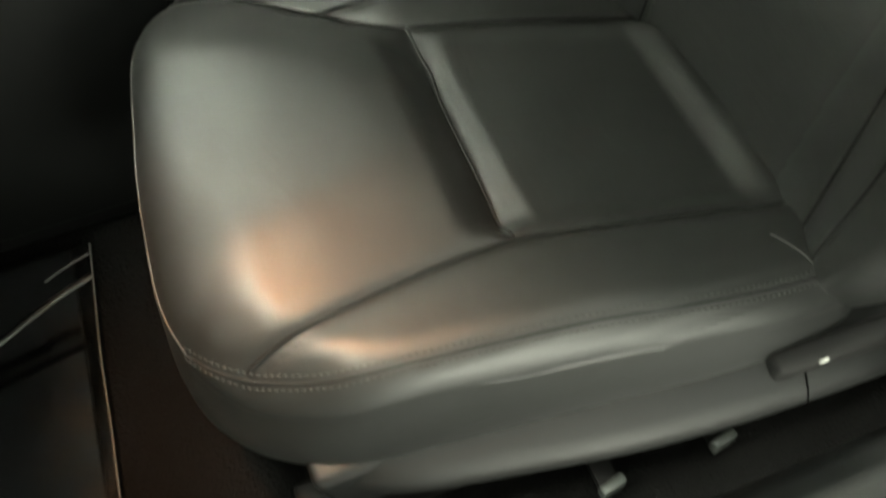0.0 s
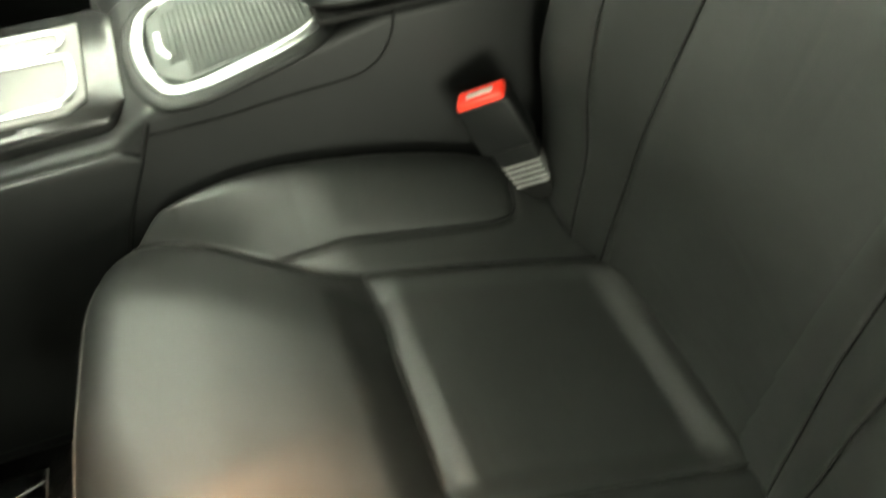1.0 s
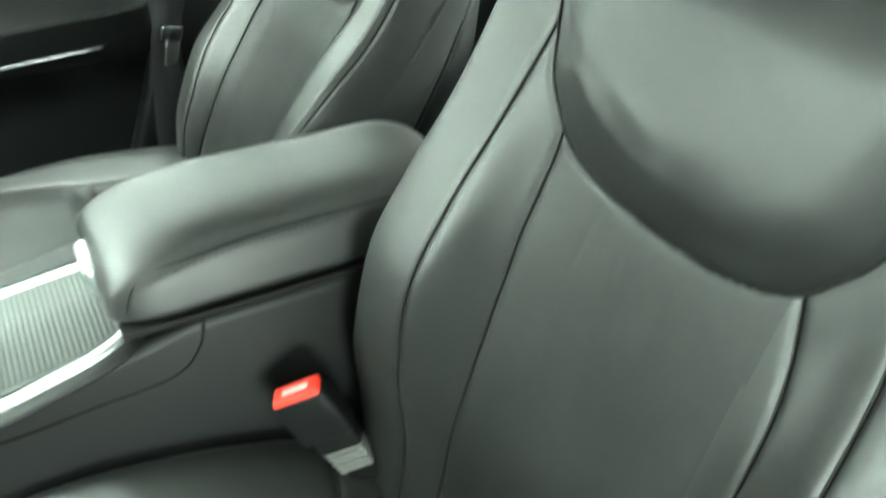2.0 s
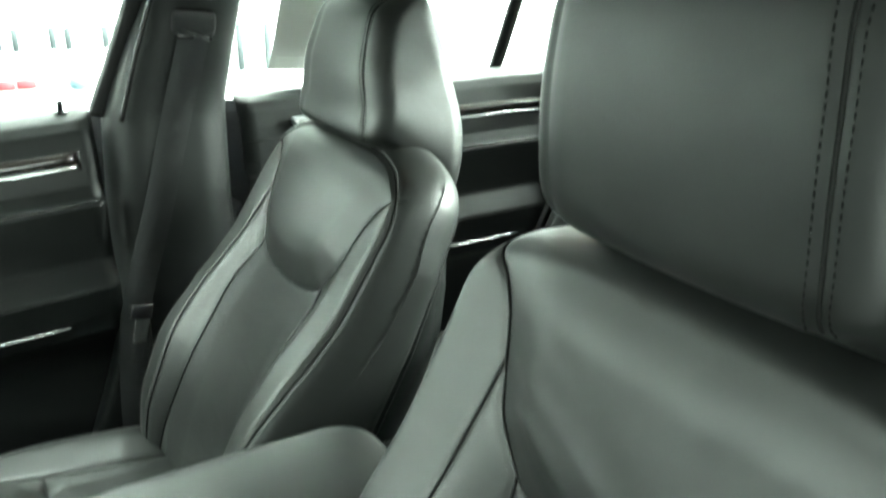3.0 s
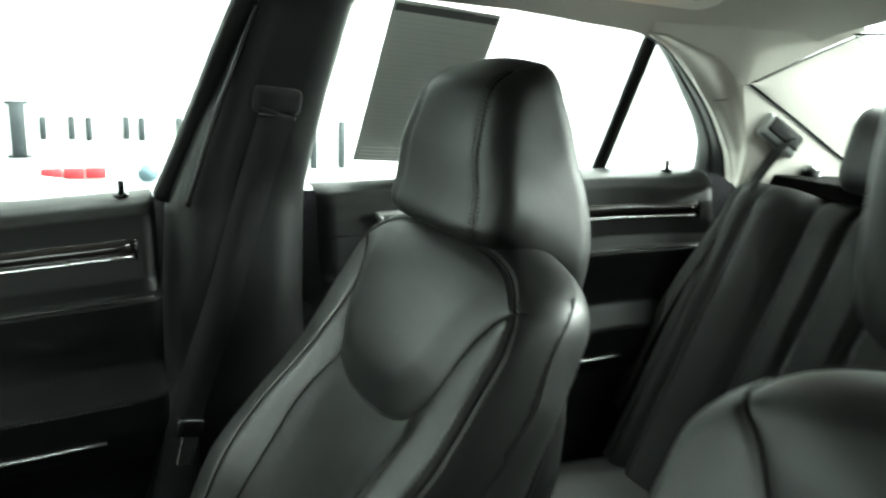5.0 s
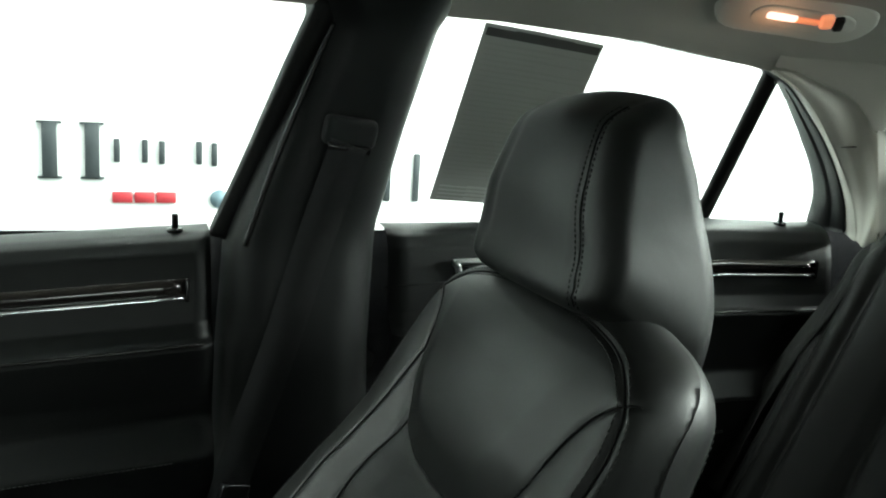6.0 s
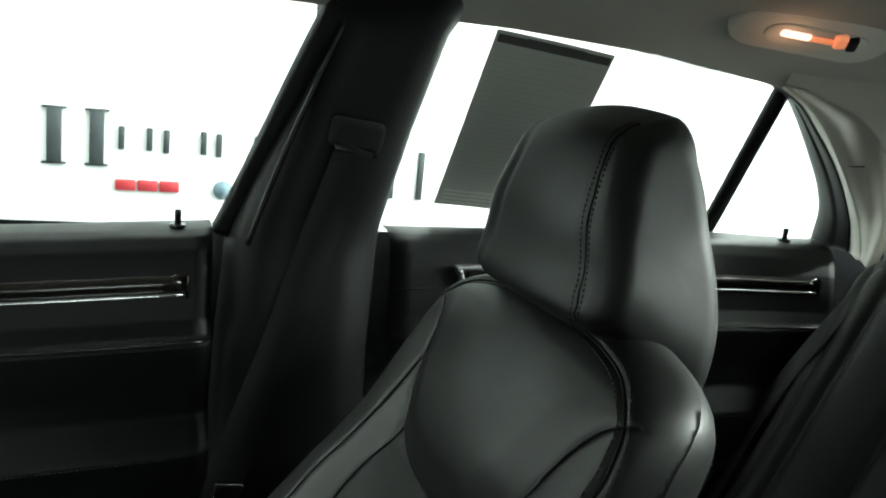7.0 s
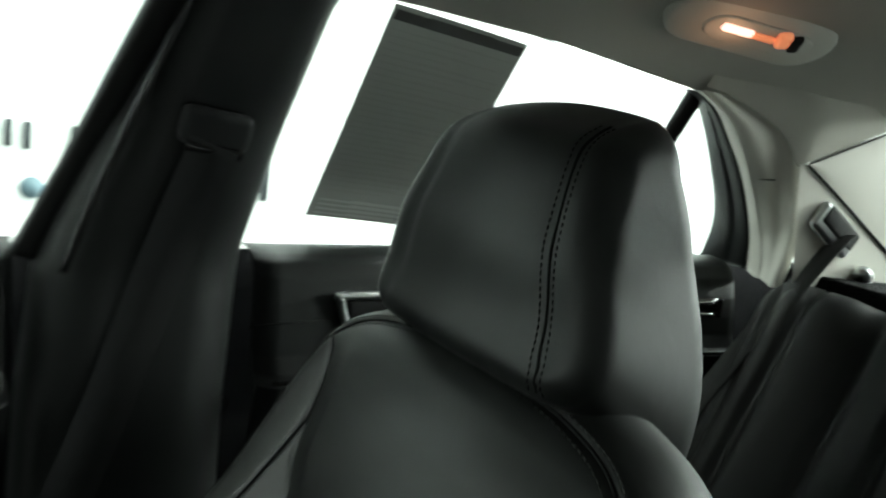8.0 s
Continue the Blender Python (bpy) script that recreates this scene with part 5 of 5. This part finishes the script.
part("panel_joint", tube([(x, pillar_wall(x) - 0.003, z) for x, z in ((1.061, 1.184), (1.08, 1.192), (1.189, 1.241), (1.275, 1.277))], 0.0015, 6), DARK, cp)
part("panel_joint", tube(smooth_path([(1.040, 0.697, 1.166), (1.031, 0.680, 1.158), (1.030, 0.664, 1.154), (1.045, 0.650, 1.156)], 6), 0.0010, 6), DARK, cp)
ob = Vector((1.128, 0.600, 1.098))
bez = part("belt_outlet", block(0.088, 0.016, 0.044, 0.008, 4, m=pose(ob.x, ob.y, ob.z, 0, 33, -11)), SATIN, cp, "silver rimmed belt outlet")
part("outlet_slot", block(0.078, 0.010, 0.030, 0.006, 3, m=pose(ob.x + 0.004, ob.y - 0.006, ob.z + 0.004, 0, 33, -11)), DARK, bez)
rbelt = thing("rear_seat_belt", (1.0, 0.58, 0.6), "grey rear seat belt drawn over the bench", "seat belt")
part("webbing", strap(smooth_path([(1.138, 0.590, 1.092), (1.110, 0.592, 1.068), (1.075, 0.606, 1.01), (1.02, 0.640, 0.90), (0.955, 0.672, 0.76), (0.89, 0.682, 0.60)], 8), 0.046, 0.0022, (0.3, 1, -0.2)), GREYWEB, rbelt)
ta, tb, tw = Vector((0.880, 0.606, 0.598)), Vector((0.855, 0.606, 0.548)), Vector((0.29, 0.957, 0))
legs = [strap([ta.lerp(tb, 0.25) + tw * o, ta.lerp(tb, 0.95) + tw * o], 0.008, 0.003, tuple(tw)) for o in (-0.010, 0.010)]
part("tongue", joined(strap([ta, ta.lerp(tb, 0.32)], 0.044, 0.005, tuple(tw)), strap([ta.lerp(tb, 0.80), tb], 0.028, 0.003, tuple(tw)), *legs), STEEL, rbelt, "steel belt tongue")

bench = thing("rear_bench", (1.0, 0, 0.27), "black leather rear bench with vertical stitched pleats", "car seat")
RO, rr = np.array([0.868, 0.0, 0.50]), radians(27)
RU, RN = np.array([math.sin(rr), 0, math.cos(rr)]), np.array([-math.cos(rr), 0, math.sin(rr)])
ys = np.linspace(-0.66, 0.66, 320)
hs = np.linspace(-0.04, 0.575, 60)
YY, HH = np.meshgrid(ys, hs, indexing="ij")
pleat_lines = [0.622, 0.577, 0.482, 0.410, 0.32, 0.22, 0.12, -0.12, -0.22, -0.32, -0.410, -0.482, -0.577, -0.622]
nn = 0.03 + 0.030 * rise(np.abs(YY), 0.46, 0.56) - 0.035 * rise(np.abs(YY), 0.625, 0.66)
for c in pleat_lines:
    nn = nn - 0.012 * np.exp(-((YY - c) / 0.010) ** 2)
nn = nn - superbow(0.575 - HH, 0.06) * 1.0
pts = RO + YY[..., None] * np.array([0, 1, 0]) + HH[..., None] * RU + nn[..., None] * RN
bt = pts[:, -1] - 0.12 * RN
part("rear_backrest", joined(grid(pts), grid(np.stack([pts[:, -1], bt], 1))), BENCHLEATHER, bench, "black leather rear backrest with pleats")
hx = np.linspace(0.38, 0.95, 40)
XX2, YY2 = np.meshgrid(hx, ys, indexing="ij")
zz = 0.545 - (XX2 - 0.4) * 0.06 - superbow(XX2 - 0.38, 0.06) + 0.02 * rise(np.abs(YY2), 0.45, 0.58) - superbow(0.656 - np.abs(YY2), 0.04)
top2 = np.stack([XX2, YY2, zz], -1)
fr = top2[0].copy(); fr[:, 2] = 0.28
part("rear_cushion", joined(grid(top2), grid(np.stack([fr, top2[0]], 0))), BENCHLEATHER, bench, "black leather rear cushion")
for yc in (0.36, -0.36):
    bm = block(0.10, 0.24, 0.15, 0.038, 5, m=pose(1.17, yc, 1.085, 0, 14, 0))
    part("rear_headrest", bm, LEATHER, bench, "black leather rear headrest")
part("release_knob", joined(tube([(1.215, 0.586, 1.015), (1.205, 0.586, 1.038)], 0.010, 14), tube([(1.207, 0.586, 1.036), (1.190, 0.580, 1.040), (1.183, 0.578, 1.036)], 0.012, 14)), SATIN, bench, "silver seat release knob")

# ---- reading lamp above the rear door ----
lamp = thing("reading_lamp", (0.78, 0.56, 1.32), "lit reading lamp in a light grey housing on the headliner", "lamp", kind="")
lm = pose(0.772, 0.518, 1.318, -30, 4, -14)
pill = [(0.062 * sx + 0.040 * math.cos(g), 0.040 * math.sin(g)) for sx, g0 in ((1, -90), (-1, 90)) for g in [radians(g0 + k * 20) for k in range(10)]]
hm = prism(pill, (-0.006, 0.010), "z", 0.005, 3)
bmesh.ops.transform(hm, matrix=lm, verts=hm.verts)
part("housing", hm, PILLARCLOTH, lamp, "light grey rounded lamp housing")
well = prism([(0.66 * u + 0.008, 0.5 * v) for u, v in pill], (-0.0085, -0.004), "z", 0.002, 2)
bmesh.ops.transform(well, matrix=lm, verts=well.verts)
part("lamp_well", well, PILLARCLOTH, lamp)
part("lens", block(0.038, 0.010, 0.006, 0.0030, 4, m=lm @ pose(-0.022, -0.004, -0.0095)), LAMPLENS, lamp, "glowing lamp lens")
part("lens_end", block(0.030, 0.009, 0.004, 0.0018, 2, m=lm @ pose(0.011, -0.003, -0.0092)), TINTLENS, lamp, "dimmer orange end of the lens")
part("switch", block(0.016, 0.022, 0.010, 0.0046, 4, m=lm @ pose(0.032, -0.010, -0.0115, 0, 0, -20)), TINTLENS, lamp, "orange lit rocker switch")
part("switch_side", block(0.012, 0.024, 0.008, 0.003, 3, m=lm @ pose(0.049, -0.008, -0.0105, 0, 0, -20)), DARK, lamp)
spot = bpy.data.lights.new("reading_lamp_light", "POINT")
spot.energy, spot.color, spot.shadow_soft_size = 0.09, (1.0, 0.50, 0.28), 0.012
sl = new("reading_lamp_light", spot)
sl.location = (0.735, 0.505, 1.292)

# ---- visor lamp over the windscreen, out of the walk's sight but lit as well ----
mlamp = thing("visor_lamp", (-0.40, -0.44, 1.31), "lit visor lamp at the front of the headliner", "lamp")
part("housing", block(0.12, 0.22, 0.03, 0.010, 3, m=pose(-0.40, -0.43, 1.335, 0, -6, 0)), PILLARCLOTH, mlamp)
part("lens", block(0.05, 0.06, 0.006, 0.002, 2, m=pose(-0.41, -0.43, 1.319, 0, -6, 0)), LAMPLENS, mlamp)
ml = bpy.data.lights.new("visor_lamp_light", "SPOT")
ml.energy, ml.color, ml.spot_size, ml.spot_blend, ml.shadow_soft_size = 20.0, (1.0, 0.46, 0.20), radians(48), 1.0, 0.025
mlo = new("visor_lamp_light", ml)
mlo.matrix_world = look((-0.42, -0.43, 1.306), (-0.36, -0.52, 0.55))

# ---- sign on the hall's wall: plain blocks where the trade names stand ----
sign = thing("wall_sign", (0.4, SIGN_Y, 0.9), "grey and red sign blocks on the white hall wall", "sign")
def sign_bar(x0, x1, z0, z1, mat, nm="letter_bar"):
    part(nm, block(x1 - x0, 0.012, z1 - z0, 0.002, 1, m=pose((x0 + x1) / 2, SIGN_Y - 0.006, (z0 + z1) / 2)), mat, sign)


# two tall bars for the large initial, then two slim bars for each lower letter
for x0 in (-0.205, -0.085):
    sign_bar(x0, x0 + 0.042, 0.857, 1.031, SIGNGREY)
    for z in (0.857, 1.025):
        sign_bar(x0 - 0.014, x0 + 0.056, z, z + 0.007, SIGNGREY)
for x0, x1 in ((-0.002, 0.099), (0.132, 0.259), (0.289, 0.427), (0.450, 0.540), (0.565, 0.640), (0.660, 0.735), (0.760, 0.830)):
    for xa in (x0, x1 - 0.018):
        sign_bar(xa, xa + 0.018, 0.912 - 0.03 * x0, 0.984 - 0.02 * x0, SIGNGREY)
for xa in (0.878, 0.985):
    sign_bar(xa, xa + 0.022, 0.795, 0.965, SIGNGREY)
for x0 in (-0.008, 0.058, 0.124):
    sign_bar(x0, x0 + 0.060, 0.784, 0.818, SIGNRED, "red_bar")
part("round_badge", tube([(0.316, SIGN_Y - 0.010, 0.795), (0.316, SIGN_Y, 0.795)], 0.030, 32), SIGNBLUE, sign, "blue round badge shape")
sign_bar(0.385, 0.60, 0.778, 0.803, SIGNGREY, "small_bar")
# ---- small things ----
bag = thing("floor_mat_bag", (-0.6, -0.3, 0.275), "clear plastic bag with printed bars on the driver's floor", "plastic bag")
bx, by = np.meshgrid(np.linspace(-0.92, -0.497, 50), np.linspace(-0.56, -0.14, 50), indexing="ij")
bz = 0.284 + 0.0012 * np.sin(bx * 60 + by * 23) + 0.001 * np.sin(by * 80 - bx * 31)
sheet_top = np.stack([bx + 0.04 * (by + 0.3), by, bz], -1)
part("film", joined(grid(sheet_top), grid((sheet_top - np.array([0, 0, 0.0015]))[:, ::-1])), FILM, bag, "crinkled clear plastic film")
part("mat", prism([(-0.94, -0.55), (-0.52, -0.55), (-0.51, -0.14), (-0.94, -0.14)], (0.2705, 0.279), "z", 0.003), MATGREY, bag, "dark floor mat inside the bag")
fold = smooth_path([(-0.700, -0.285, 0.287), (-0.593, -0.237, 0.289), (-0.555, -0.219, 0.291), (-0.517, -0.201, 0.290), (-0.489, -0.190, 0.288)], 10)
# glints along the film's folds and edge, painted as pale strips
part("fold", strap(fold, 0.013, 0.002, (0.35, -1, 0.5)), PALEFILM, bag, "fold in the clear film, its glint put into a pale colour")
part("fold", tube([q + Vector((0, 0.030, 0)) for q in fold[24:]], 0.0016, 6), PALEFILM, bag)
part("bag_edge", tube(smooth_path([(-0.486, -0.145, 0.286), (-0.489, -0.190, 0.287), (-0.496, -0.291, 0.287), (-0.499, -0.377, 0.287), (-0.503, -0.449, 0.286), (-0.507, -0.54, 0.286)], 10), 0.0014, 6), PALEFILM, bag)
# plain bars where the bag carries print
for x0, x1, y in ((-0.548, -0.512, -0.251), (-0.60, -0.545, -0.262), (-0.61, -0.505, -0.277), (-0.61, -0.565, -0.43), (-0.61, -0.565, -0.452)):
    part("printed_bar", block(x1 - x0, 0.010, 0.0008, 0.0, m=pose((x0 + x1) / 2, y, 0.2812, 0, 0, 8)), BAGINK, bag)
